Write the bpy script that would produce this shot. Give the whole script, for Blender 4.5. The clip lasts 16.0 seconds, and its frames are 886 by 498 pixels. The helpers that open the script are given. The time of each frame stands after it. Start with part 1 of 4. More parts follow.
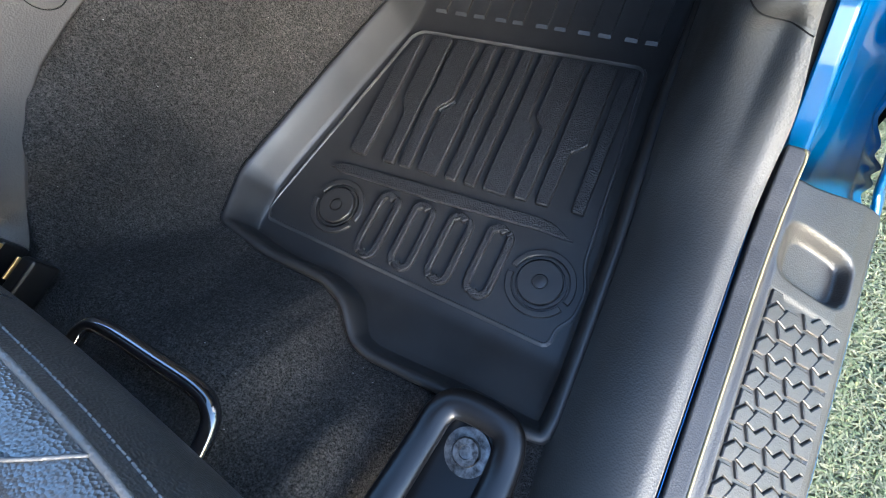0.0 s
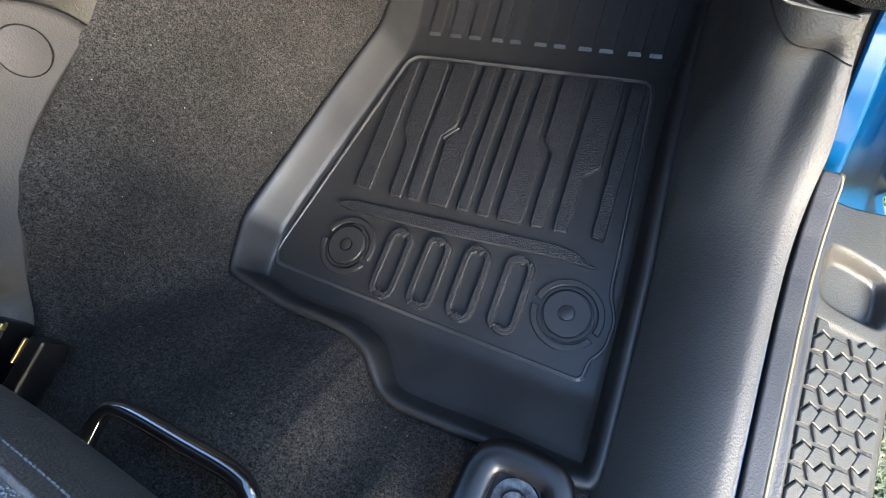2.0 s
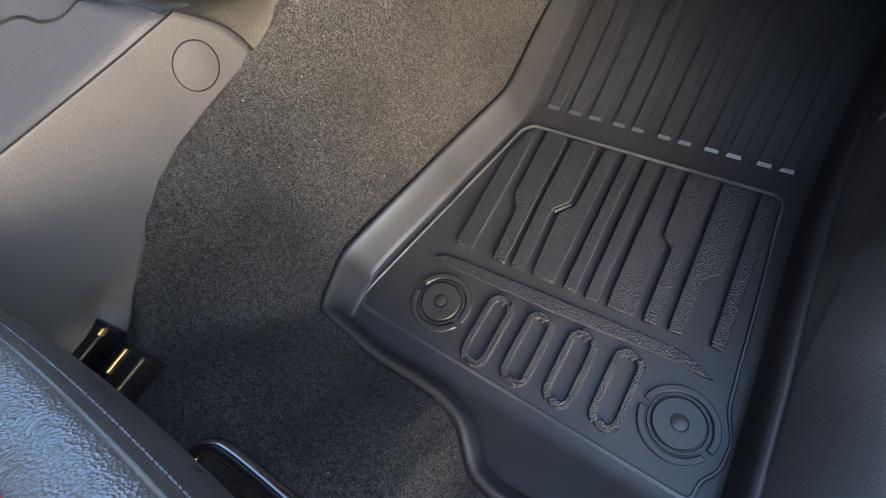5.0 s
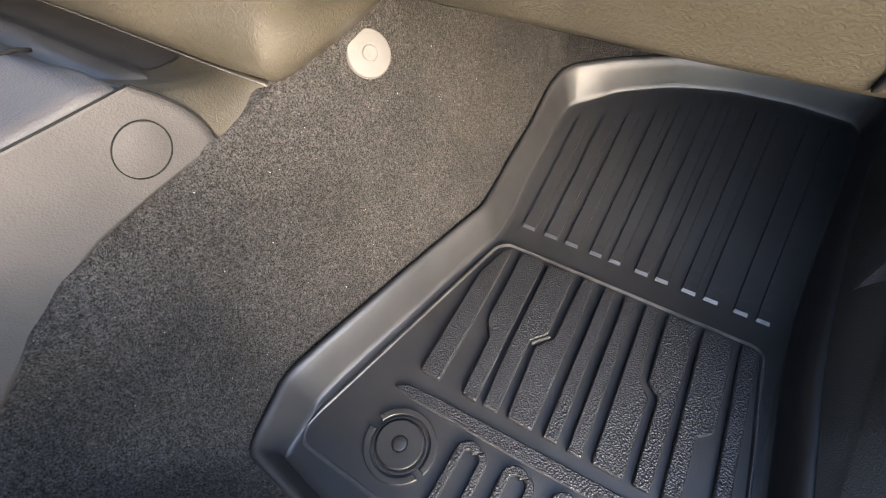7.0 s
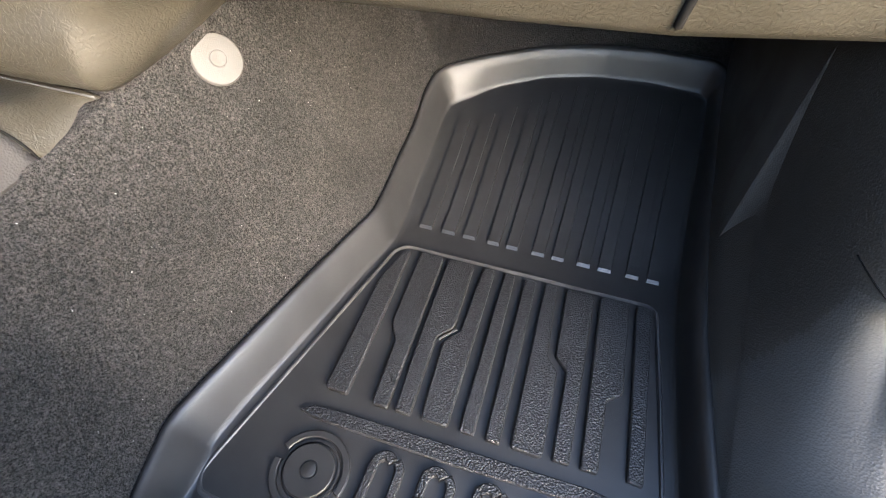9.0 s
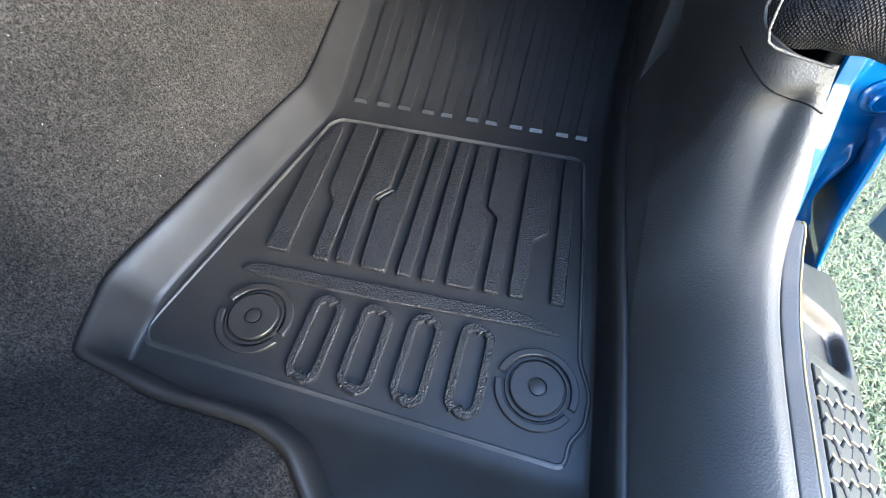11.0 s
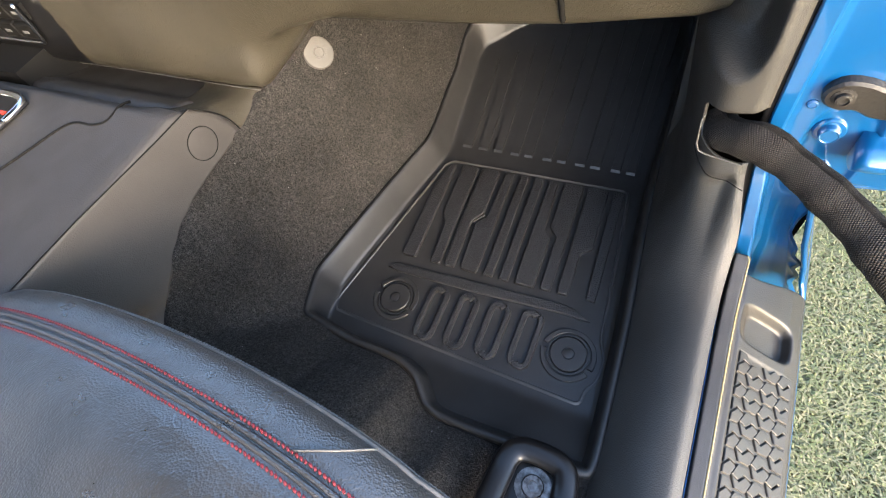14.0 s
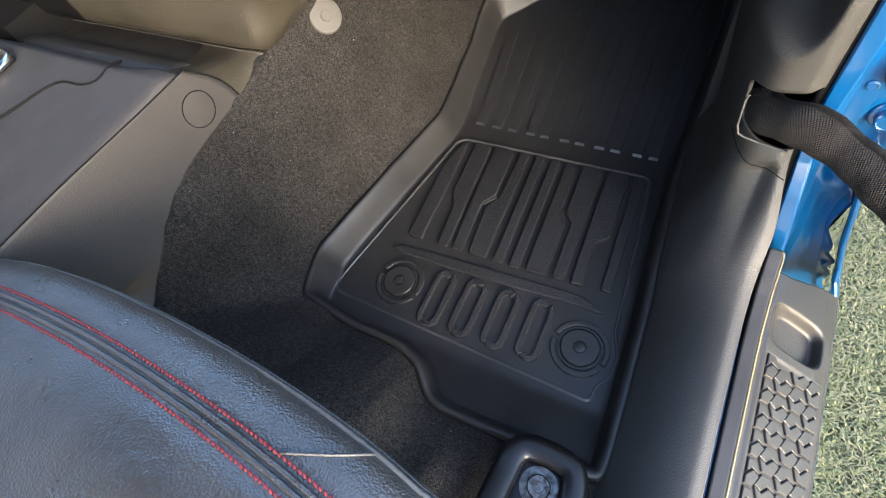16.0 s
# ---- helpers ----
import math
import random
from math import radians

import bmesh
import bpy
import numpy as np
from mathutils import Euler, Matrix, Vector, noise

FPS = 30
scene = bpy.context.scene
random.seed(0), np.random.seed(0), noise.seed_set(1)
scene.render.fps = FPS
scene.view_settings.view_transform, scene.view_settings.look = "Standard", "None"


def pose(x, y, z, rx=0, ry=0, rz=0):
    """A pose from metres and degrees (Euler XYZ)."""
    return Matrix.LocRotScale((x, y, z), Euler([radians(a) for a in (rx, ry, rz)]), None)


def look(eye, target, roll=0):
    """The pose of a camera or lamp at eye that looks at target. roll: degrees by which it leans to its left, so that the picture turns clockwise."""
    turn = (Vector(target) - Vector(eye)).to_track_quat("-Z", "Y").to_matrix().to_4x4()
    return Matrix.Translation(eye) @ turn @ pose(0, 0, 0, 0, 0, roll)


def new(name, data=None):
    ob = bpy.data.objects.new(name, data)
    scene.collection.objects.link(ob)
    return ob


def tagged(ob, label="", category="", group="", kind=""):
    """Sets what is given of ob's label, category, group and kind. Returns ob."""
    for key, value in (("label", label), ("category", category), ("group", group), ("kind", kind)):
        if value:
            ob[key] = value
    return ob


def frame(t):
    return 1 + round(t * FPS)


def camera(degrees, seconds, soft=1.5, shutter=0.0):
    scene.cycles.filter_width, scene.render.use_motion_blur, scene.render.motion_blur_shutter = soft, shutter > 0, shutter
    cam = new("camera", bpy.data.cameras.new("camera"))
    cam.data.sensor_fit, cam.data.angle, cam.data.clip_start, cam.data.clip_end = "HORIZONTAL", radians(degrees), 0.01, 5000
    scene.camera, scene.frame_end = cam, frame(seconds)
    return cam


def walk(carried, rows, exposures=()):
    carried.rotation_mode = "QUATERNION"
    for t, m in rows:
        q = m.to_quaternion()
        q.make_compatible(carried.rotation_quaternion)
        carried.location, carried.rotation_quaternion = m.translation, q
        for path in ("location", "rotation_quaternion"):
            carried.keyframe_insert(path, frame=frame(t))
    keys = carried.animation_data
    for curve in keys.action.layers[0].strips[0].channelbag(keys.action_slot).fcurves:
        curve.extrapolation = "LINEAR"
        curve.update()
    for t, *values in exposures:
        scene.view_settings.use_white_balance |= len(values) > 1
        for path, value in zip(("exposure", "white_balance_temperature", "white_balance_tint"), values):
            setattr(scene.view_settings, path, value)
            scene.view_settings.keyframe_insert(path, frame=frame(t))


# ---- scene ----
cam = camera(86.7, 16.0, 1.1)
PATH = [
    (0, (0.094, -0.125, 0.49), (-0.685, 0.32, -1.298), -36.4),
    (0.5, (0.096, -0.096, 0.476), (-0.675, 0.292, -1.328), -42.7),
    (1, (0.084, -0.09, 0.487), (-0.67, 0.3, -1.324), -43.5),
    (1.5, (0.065, -0.095, 0.493), (-0.677, 0.317, -1.318), -42.3),
    (2, (0.049, -0.094, 0.501), (-0.694, 0.354, -1.301), -39.9),
    (2.5, (0.025, -0.096, 0.518), (-0.705, 0.368, -1.285), -38.2),
    (3, (0.038, -0.105, 0.519), (-0.67, 0.358, -1.294), -36.9),
    (3.5, (0.053, -0.114, 0.512), (-0.659, 0.343, -1.3), -36.3),
    (4, (0.021, -0.119, 0.522), (-0.726, 0.355, -1.271), -34.6),
    (4.5, (-0.029, -0.128, 0.527), (-0.823, 0.399, -1.231), -30.3),
    (4.7, (-0.044, -0.125, 0.527), (-0.857, 0.426, -1.216), -28.4),
    (6.8, (-0.156, -0.088, 0.503), (-0.879, 0.885, -1.087), -5.5),
    (7, (-0.151, -0.084, 0.502), (-0.855, 0.933, -1.07), -4.1),
    (7.5, (-0.133, -0.075, 0.507), (-0.81, 1.029, -1.018), -2.7),
    (8, (-0.123, -0.076, 0.498), (-0.739, 1.102, -0.996), -1.6),
    (8.2, (-0.115, -0.076, 0.49), (-0.707, 1.125, -0.996), -1.7),
    (10.3, (-0.095, -0.108, 0.445), (-0.401, 1.036, -1.167), -0.3),
    (10.5, (-0.08, -0.118, 0.438), (-0.369, 1.001, -1.193), 0.1),
    (11, (-0.045, -0.144, 0.425), (-0.341, 0.916, -1.245), -1.0),
    (11.5, (-0.007, -0.158, 0.44), (-0.382, 0.827, -1.259), -5.5),
    (12, (0.02, -0.194, 0.511), (-0.503, 0.69, -1.205), -14.1),
    (12.5, (0.033, -0.197, 0.571), (-0.595, 0.648, -1.13), -19.2),
    (13, (0.044, -0.21, 0.64), (-0.666, 0.612, -1.04), -22.3),
    (13.5, (0.05, -0.211, 0.646), (-0.706, 0.606, -1.016), -23.2),
    (14, (0.063, -0.21, 0.654), (-0.713, 0.595, -1.003), -23.5),
    (14.5, (0.069, -0.199, 0.649), (-0.711, 0.593, -1.014), -23.3),
    (15, (0.062, -0.199, 0.635), (-0.717, 0.57, -1.038), -23.5),
    (15.5, (0.053, -0.197, 0.631), (-0.728, 0.559, -1.048), -23.4),
    (16, (0.043, -0.196, 0.624), (-0.729, 0.538, -1.069), -23.5),
]
EXPOSURE = [(0.0, 2.99, 5200, 5), (2.0, 3.12, 5550, 6), (3.5, 3.20, 5600, 7), (4.7, 3.26, 5850, 8), (7.0, 3.62, 5850, 10), (8.2, 3.62, 5800, 10), (10.5, 3.68, 5200, 5), (11.5, 3.31, 5150, 5), (12.0, 2.86, 5150, 5), (12.5, 2.93, 5750, 8), (13.0, 3.03, 6150, 9), (16.0, 2.71, 5850, 8)]
walk(cam, [(t, look(eye, target, roll)) for t, eye, target, roll in PATH], EXPOSURE)

# ---- world, sun ----
world = bpy.data.worlds.new("sky")
scene.world = world
world.use_nodes = True
wn = world.node_tree
sky = wn.nodes.new("ShaderNodeTexSky")
sky.sky_type, sky.sun_disc = "NISHITA", False
sky.dust_density = 2.5
sky.sun_elevation, sky.sun_rotation = radians(22), radians(129)
wn.links.new(sky.outputs[0], wn.nodes["Background"].inputs[0])
wn.nodes["Background"].inputs[1].default_value = 0.21
sun = new("sun", bpy.data.lights.new("sun", "SUN"))
sun.data.energy, sun.data.angle, sun.data.color = 0.85, radians(30), (1.0, 0.64, 0.33)
sun.matrix_world = look((0, 0, 5), Vector((0, 0, 5)) - Vector((0.70, -0.57, 0.30)))


# ---- materials ----
def material(name, base, rough=0.5, metal=0.0, spec=0.5, coat=0.0):
    m = bpy.data.materials.new(name)
    m.use_nodes = True
    b = m.node_tree.nodes["Principled BSDF"]
    b.inputs["Base Color"].default_value = (*base, 1)
    b.inputs["Roughness"].default_value = rough
    b.inputs["Metallic"].default_value = metal
    b.inputs["Specular IOR Level"].default_value = spec
    b.inputs["Coat Weight"].default_value = coat
    b.inputs["Coat Roughness"].default_value = 0.04
    return m


def node(m, kind, **values):
    n = m.node_tree.nodes.new(kind)
    for key, value in values.items():
        n.inputs[key].default_value = value
    return n


def coords(m):
    return m.node_tree.nodes.new("ShaderNodeTexCoord").outputs["Object"]


def noise_tex(m, scale, detail=3.0, rough=0.55):
    n = node(m, "ShaderNodeTexNoise", Scale=scale, Detail=detail, Roughness=rough)
    m.node_tree.links.new(coords(m), n.inputs["Vector"])
    return n.outputs["Fac"]


def cells_tex(m, scale):
    n = node(m, "ShaderNodeTexVoronoi", Scale=scale)
    m.node_tree.links.new(coords(m), n.inputs["Vector"])
    return n.outputs["Distance"]


def ramp(m, fac, low, high, a=0.3, b=0.7):
    r = m.node_tree.nodes.new("ShaderNodeValToRGB")
    r.color_ramp.elements[0].position, r.color_ramp.elements[1].position = a, b
    r.color_ramp.elements[0].color, r.color_ramp.elements[1].color = (*low, 1), (*high, 1)
    m.node_tree.links.new(fac, r.inputs[0])
    return r.outputs[0]


def mix(m, fac, a, b, how="MIX"):
    n = m.node_tree.nodes.new("ShaderNodeMix")
    n.data_type, n.blend_type = "RGBA", how
    for key, value in ((0, fac), (6, a), (7, b)):
        if hasattr(value, "links"):
            m.node_tree.links.new(value, n.inputs[key])
        else:
            n.inputs[key].default_value = value
    return n.outputs[2]


def paint(m, socket):
    m.node_tree.links.new(socket, m.node_tree.nodes["Principled BSDF"].inputs["Base Color"])


def gloss(m, fac, low, high):
    n = node(m, "ShaderNodeMapRange")
    n.inputs["To Min"].default_value, n.inputs["To Max"].default_value = low, high
    n.inputs["From Min"].default_value, n.inputs["From Max"].default_value = 0.3, 0.7
    m.node_tree.links.new(fac, n.inputs[0])
    m.node_tree.links.new(n.outputs[0], m.node_tree.nodes["Principled BSDF"].inputs["Roughness"])


def relief(m, height, distance, strength=1.0, under=None):
    n = node(m, "ShaderNodeBump", Strength=strength, Distance=distance)
    m.node_tree.links.new(height, n.inputs["Height"])
    if under is not None:
        m.node_tree.links.new(under, n.inputs["Normal"])
    m.node_tree.links.new(n.outputs[0], m.node_tree.nodes["Principled BSDF"].inputs["Normal"])
    return n.outputs[0]


def rubber():
    m = material("moulded_black_rubber", (0.02, 0.021, 0.023), 0.5)
    paint(m, ramp(m, noise_tex(m, 30, 4), (0.0120, 0.0120, 0.0121), (0.0180, 0.0180, 0.0181)))
    gloss(m, noise_tex(m, 14, 4), 0.38, 0.52)
    relief(m, noise_tex(m, 900, 2), 0.0003, 0.35)
    return m


def pebbled():
    m = material("pebbled_rubber_shaded_creases", (0.02, 0.021, 0.023), 0.46)
    # shade between the pebbles is put into the colour, cell by cell
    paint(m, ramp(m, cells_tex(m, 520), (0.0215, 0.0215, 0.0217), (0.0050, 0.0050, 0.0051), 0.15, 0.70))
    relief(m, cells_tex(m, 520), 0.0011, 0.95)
    return m


def carpet_cloth():
    m = material("charcoal_loop_carpet", (0.03, 0.03, 0.032), 0.95, 0, 0.15)
    broad = ramp(m, noise_tex(m, 9, 4), (0.0175, 0.0171, 0.0170), (0.0285, 0.0274, 0.0267))
    fleck = ramp(m, noise_tex(m, 560, 3, 0.75), (0.18, 0.18, 0.18), (2.5, 2.44, 2.38), 0.36, 0.70)
    lint = ramp(m, noise_tex(m, 160, 2, 0.8), (0, 0, 0), (0.22, 0.22, 0.22), 0.73, 0.78)
    tuft = ramp(m, noise_tex(m, 210, 2, 0.6), (0.74, 0.74, 0.74), (1.28, 1.27, 1.25), 0.36, 0.64)
    pile = mix(m, 1.0, mix(m, 1.0, broad, fleck, "MULTIPLY"), tuft, "MULTIPLY")
    paint(m, mix(m, 1.0, pile, lint, "ADD"))
    low = relief(m, noise_tex(m, 40, 4), 0.006, 0.5)
    relief(m, noise_tex(m, 480, 3, 0.7), 0.005, 1.0, low)
    return m


def grained(name, low, high, rough=(0.4, 0.55), cell=420, depth=0.0005):
    m = material(name, low, rough[0])
    paint(m, ramp(m, noise_tex(m, 12, 5), low, high))
    gloss(m, noise_tex(m, 25, 4), *rough)
    relief(m, cells_tex(m, cell), depth, 0.8)
    return m


def skin(name, low, high, rough, cell, depth):
    """Leather-grained plastic: wandering creases and pale scratches."""
    m = material(name, low, rough[0])
    warp = node(m, "ShaderNodeTexNoise", Scale=140.0, Detail=2.0)
    m.node_tree.links.new(coords(m), warp.inputs["Vector"])
    put = m.node_tree.nodes.new("ShaderNodeMixRGB")
    put.blend_type = "LINEAR_LIGHT"
    put.inputs[0].default_value = 0.006
    m.node_tree.links.new(coords(m), put.inputs[1])
    m.node_tree.links.new(warp.outputs["Color"], put.inputs[2])
    v = node(m, "ShaderNodeTexVoronoi", Scale=cell)
    v.feature = "SMOOTH_F1"
    m.node_tree.links.new(put.outputs[0], v.inputs["Vector"])
    scar = ramp(m, noise_tex(m, 90, 5, 0.75), (0, 0, 0), (0.10, 0.095, 0.08), 0.70, 0.76)
    paint(m, mix(m, 1.0, ramp(m, noise_tex(m, 12, 5), low, high), scar, "ADD"))
    gloss(m, noise_tex(m, 25, 4), *rough)
    relief(m, v.outputs["Distance"], depth, 0.8)
    return m


def leather():
    m = material("black_leather", (0.016, 0.016, 0.017), 0.34, 0, 0.8, 0.45)
    b = m.node_tree.nodes["Principled BSDF"]
    b.inputs["Coat Roughness"].default_value, b.inputs["Coat IOR"].default_value = 0.26, 1.6
    paint(m, ramp(m, noise_tex(m, 18, 4), (0.026, 0.0250, 0.0238), (0.042, 0.0400, 0.0380)))
    gloss(m, noise_tex(m, 30, 5), 0.26, 0.40)
    low = relief(m, noise_tex(m, 26, 4), 0.004, 0.6)
    grain = relief(m, cells_tex(m, 640), 0.0007, 0.55, low)
    m.node_tree.links.new(grain, b.inputs["Coat Normal"])
    return m


def grass_sheet():
    m = material("lawn_soil", (0.1, 0.1, 0.05), 0.95, 0, 0.1)
    paint(m, mix(m, 0.5, ramp(m, noise_tex(m, 3, 5), (0.125, 0.14, 0.065), (0.20, 0.18, 0.105)), ramp(m, noise_tex(m, 60, 6, 0.8), (0.13, 0.145, 0.07), (0.23, 0.22, 0.135))))
    relief(m, noise_tex(m, 80, 5), 0.03, 1.0)
    return m


def blade_green():
    m = material("grass_blade", (0.2, 0.25, 0.1), 0.7, 0, 0.2)
    geo = m.node_tree.nodes.new("ShaderNodeNewGeometry")
    r = ramp(m, geo.outputs["Random Per Island"], (0.115, 0.135, 0.060), (0.215, 0.205, 0.125), 0.1, 0.95)
    paint(m, r)
    return m


def woven():
    m = material("black_woven_sleeve", (0.02, 0.02, 0.021), 0.75, 0, 0.3)
    uv = m.node_tree.nodes.new("ShaderNodeTexCoord")
    waves = []
    for rot in (0.6, -0.6):
        mp = node(m, "ShaderNodeMapping", Rotation=(0, 0, rot))
        m.node_tree.links.new(uv.outputs["UV"], mp.inputs[0])
        w = node(m, "ShaderNodeTexWave", Scale=3.7, Distortion=0.5)
        m.node_tree.links.new(mp.outputs[0], w.inputs[0])
        waves.append(w.outputs["Fac"])
    both = mix(m, 1.0, waves[0], waves[1], "MULTIPLY")
    paint(m, ramp(m, both, (0.006, 0.0052, 0.0045), (0.048, 0.040, 0.034), 0.05, 0.8))
    creases = relief(m, noise_tex(m, 75, 3), 0.012, 0.8)
    relief(m, both, 0.0020, 1.0, creases)
    return m


RIDGE = grained("worn_rubber_edge", (0.026, 0.0255, 0.025), (0.048, 0.047, 0.046), (0.28, 0.42), 500, 0.0002)
RUBBER, PEBBLE, CARPET = rubber(), pebbled(), carpet_cloth()
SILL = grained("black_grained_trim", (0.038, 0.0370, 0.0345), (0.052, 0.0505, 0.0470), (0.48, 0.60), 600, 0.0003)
# sill plastic again, darkened to carry the shade of kick panel and wall
KICK = grained("shaded_kick_trim", (0.024, 0.0228, 0.0205), (0.033, 0.0313, 0.0280), (0.42, 0.54), 600, 0.0003)
DASH = skin("dark_brown_dash_skin", (0.025, 0.0222, 0.0158), (0.034, 0.0300, 0.0216), (0.34, 0.48), 420, 0.0006)
CONSOLE = grained("grey_console_plastic", (0.032, 0.030, 0.0285), (0.041, 0.038, 0.036), (0.5, 0.62), 600, 0.0003)
CONSOLE.node_tree.nodes["Principled BSDF"].inputs["Specular IOR Level"].default_value = 0.3
SCUFF = grained("dark_scuff_plastic", (0.020, 0.0190, 0.0180), (0.030, 0.0285, 0.0268), (0.36, 0.48), 700, 0.0002)
LEATHER = leather()
BLUE = material("bright_blue_car_paint", (0.002, 0.064, 0.195), 0.33, 0.2, 0.5, 1.0)
GLOSSBLACK = material("glossy_black_paint", (0.0045, 0.0045, 0.005), 0.30, 0, 0.4)
# for seals and joints, and for sheets that stand in for shaded hollows
DARK = material("matt_black_seal_and_shade", (0.006, 0.006, 0.006), 0.8, 0, 0.1)
DARKBROWN = grained("oily_dark_steel", (0.004, 0.0033, 0.0026), (0.010, 0.008, 0.0062), (0.45, 0.6), 300, 0.0004)
CHROME = material("satin_chrome", (0.75, 0.76, 0.78), 0.18, 1.0)
STEEL = material("worn_zinc_steel", (0.35, 0.35, 0.36), 0.4, 1.0)
paint(STEEL, ramp(STEEL, noise_tex(STEEL, 160, 4), (0.030, 0.027, 0.025), (0.26, 0.255, 0.25)))
BRASS = material("yellow_zinc_latch", (0.75, 0.55, 0.25), 0.3, 1.0)
WELT = grained("worn_grey_welt", (0.050, 0.047, 0.043), (0.095, 0.090, 0.083), (0.35, 0.5), 500, 0.0004)
BARBLACK = material("gloss_black_tube", (0.006, 0.006, 0.007), 0.10, 0, 1.0, 1.0)
# yellowish colour standing in for light caught on the guard's edge
LIT_EDGE = grained("pale_lit_edge", (0.20, 0.16, 0.075), (0.27, 0.22, 0.11), (0.4, 0.55), 500, 0.0002)
THREAD = material("white_thread", (0.11, 0.11, 0.11), 0.8)
RED = material("red_thread", (0.16, 0.016, 0.021), 0.7)
CLIP = grained("grey_plastic_clip", (0.040, 0.039, 0.036), (0.052, 0.0505, 0.047), (0.5, 0.6), 900, 0.0002)
WHITE = material("white_print", (0.13, 0.13, 0.13), 0.6)
REDPRINT = material("red_print", (0.6, 0.05, 0.03), 0.6)
SHELL = grained("charcoal_lining", (0.045, 0.044, 0.042), (0.060, 0.058, 0.055), (0.8, 0.9), 200, 0.0005)
LAWN, BLADE, WOVEN = grass_sheet(), blade_green(), woven()


# ---- mesh helpers ----
def mesh_of(verts, faces, smooth=True):
    me = bpy.data.meshes.new("mesh")
    me.from_pydata([tuple(map(float, v)) for v in verts], [], faces)
    me.validate()
    bm = bmesh.new()
    bm.from_mesh(me)
    bmesh.ops.recalc_face_normals(bm, faces=bm.faces[:])
    bm.to_mesh(me)
    bm.free()
    me.polygons.foreach_set("use_smooth", [smooth] * len(me.polygons))
    return me


def part(name, me, mat, parent=None, label=""):
    ob = new(name, me)
    me.materials.clear()
    me.materials.append(mat)
    if parent is not None:
        ob.parent = parent
    if label:
        ob["label"] = label
    return ob


def thing(name, me, mat, label, category, group="", kind=""):
    return tagged(part(name, me, mat), label, category, group, kind)


def empty(name, place, label, category, group="", kind=""):
    ob = new(name)
    ob.location = place
    bpy.context.view_layer.update()
    return tagged(ob, label, category, group, kind)


def keep(ob, parent):
    """Hang a world-placed mesh under a placed parent without moving it."""
    ob.parent = parent
    ob.matrix_parent_inverse = Matrix.Translation(parent.location).inverted()
    return ob


def sharp(ob, angle=35):
    ob.data.set_sharp_from_angle(angle=radians(angle))
    return ob


def solid(ob, t, out=(0, 0, 1)):
    """Thickness grown to the back of an open sheet, whose front looks along out."""
    me = ob.data
    if sum((p.normal * p.area for p in me.polygons), Vector()).dot(Vector(out)) < 0:
        me.flip_normals()
    m = ob.modifiers.new("thickness", "SOLIDIFY")
    m.thickness, m.offset = t, -1
    return ob


def sheet(fn, nu, nv, closed=False):
    """Grid of fn(u, v), u and v in 0..1."""
    vs = [fn(i / nu, j / nv) for i in range(nu + 1) for j in range(nv + 1)]
    w = nv + 1
    fs = [(i * w + j, i * w + j + 1, (i + 1) * w + j + 1, (i + 1) * w + j) for i in range(nu) for j in range(nv)]
    return mesh_of(vs, fs)


def lerp_line(pts, t):
    """Point along a polyline by its parameter 0..1 (by length)."""
    p = np.array(pts, float)
    d = np.r_[0, np.cumsum(np.linalg.norm(np.diff(p, axis=0), axis=1))]
    t = np.clip(t, 0, 1) * d[-1]
    return np.array([np.interp(t, d, p[:, k]) for k in range(p.shape[1])])


def smooth_line(pts, n, closed=False):
    """Catmull-Rom curve through pts, resampled to n even points."""
    p = np.array(pts, float)
    out = []
    m = len(p)
    for i in range(m if closed else m - 1):
        a, b, c, d = ((p[(i + k) % m] for k in (-1, 0, 1, 2)) if closed else (p[min(max(i + k, 0), m - 1)] for k in (-1, 0, 1, 2)))
        for s in np.linspace(0, 1, 16, endpoint=False):
            out.append(0.5 * (2 * b + (c - a) * s + (2 * a - 5 * b + 4 * c - d) * s * s + (3 * b - a - 3 * c + d) * s ** 3))
    out.append(p[0] if closed else p[-1])
    ts = np.linspace(0, 1, n + 1 if closed else n)
    r = np.array([lerp_line(out, t) for t in ts])
    return r[:-1] if closed else r


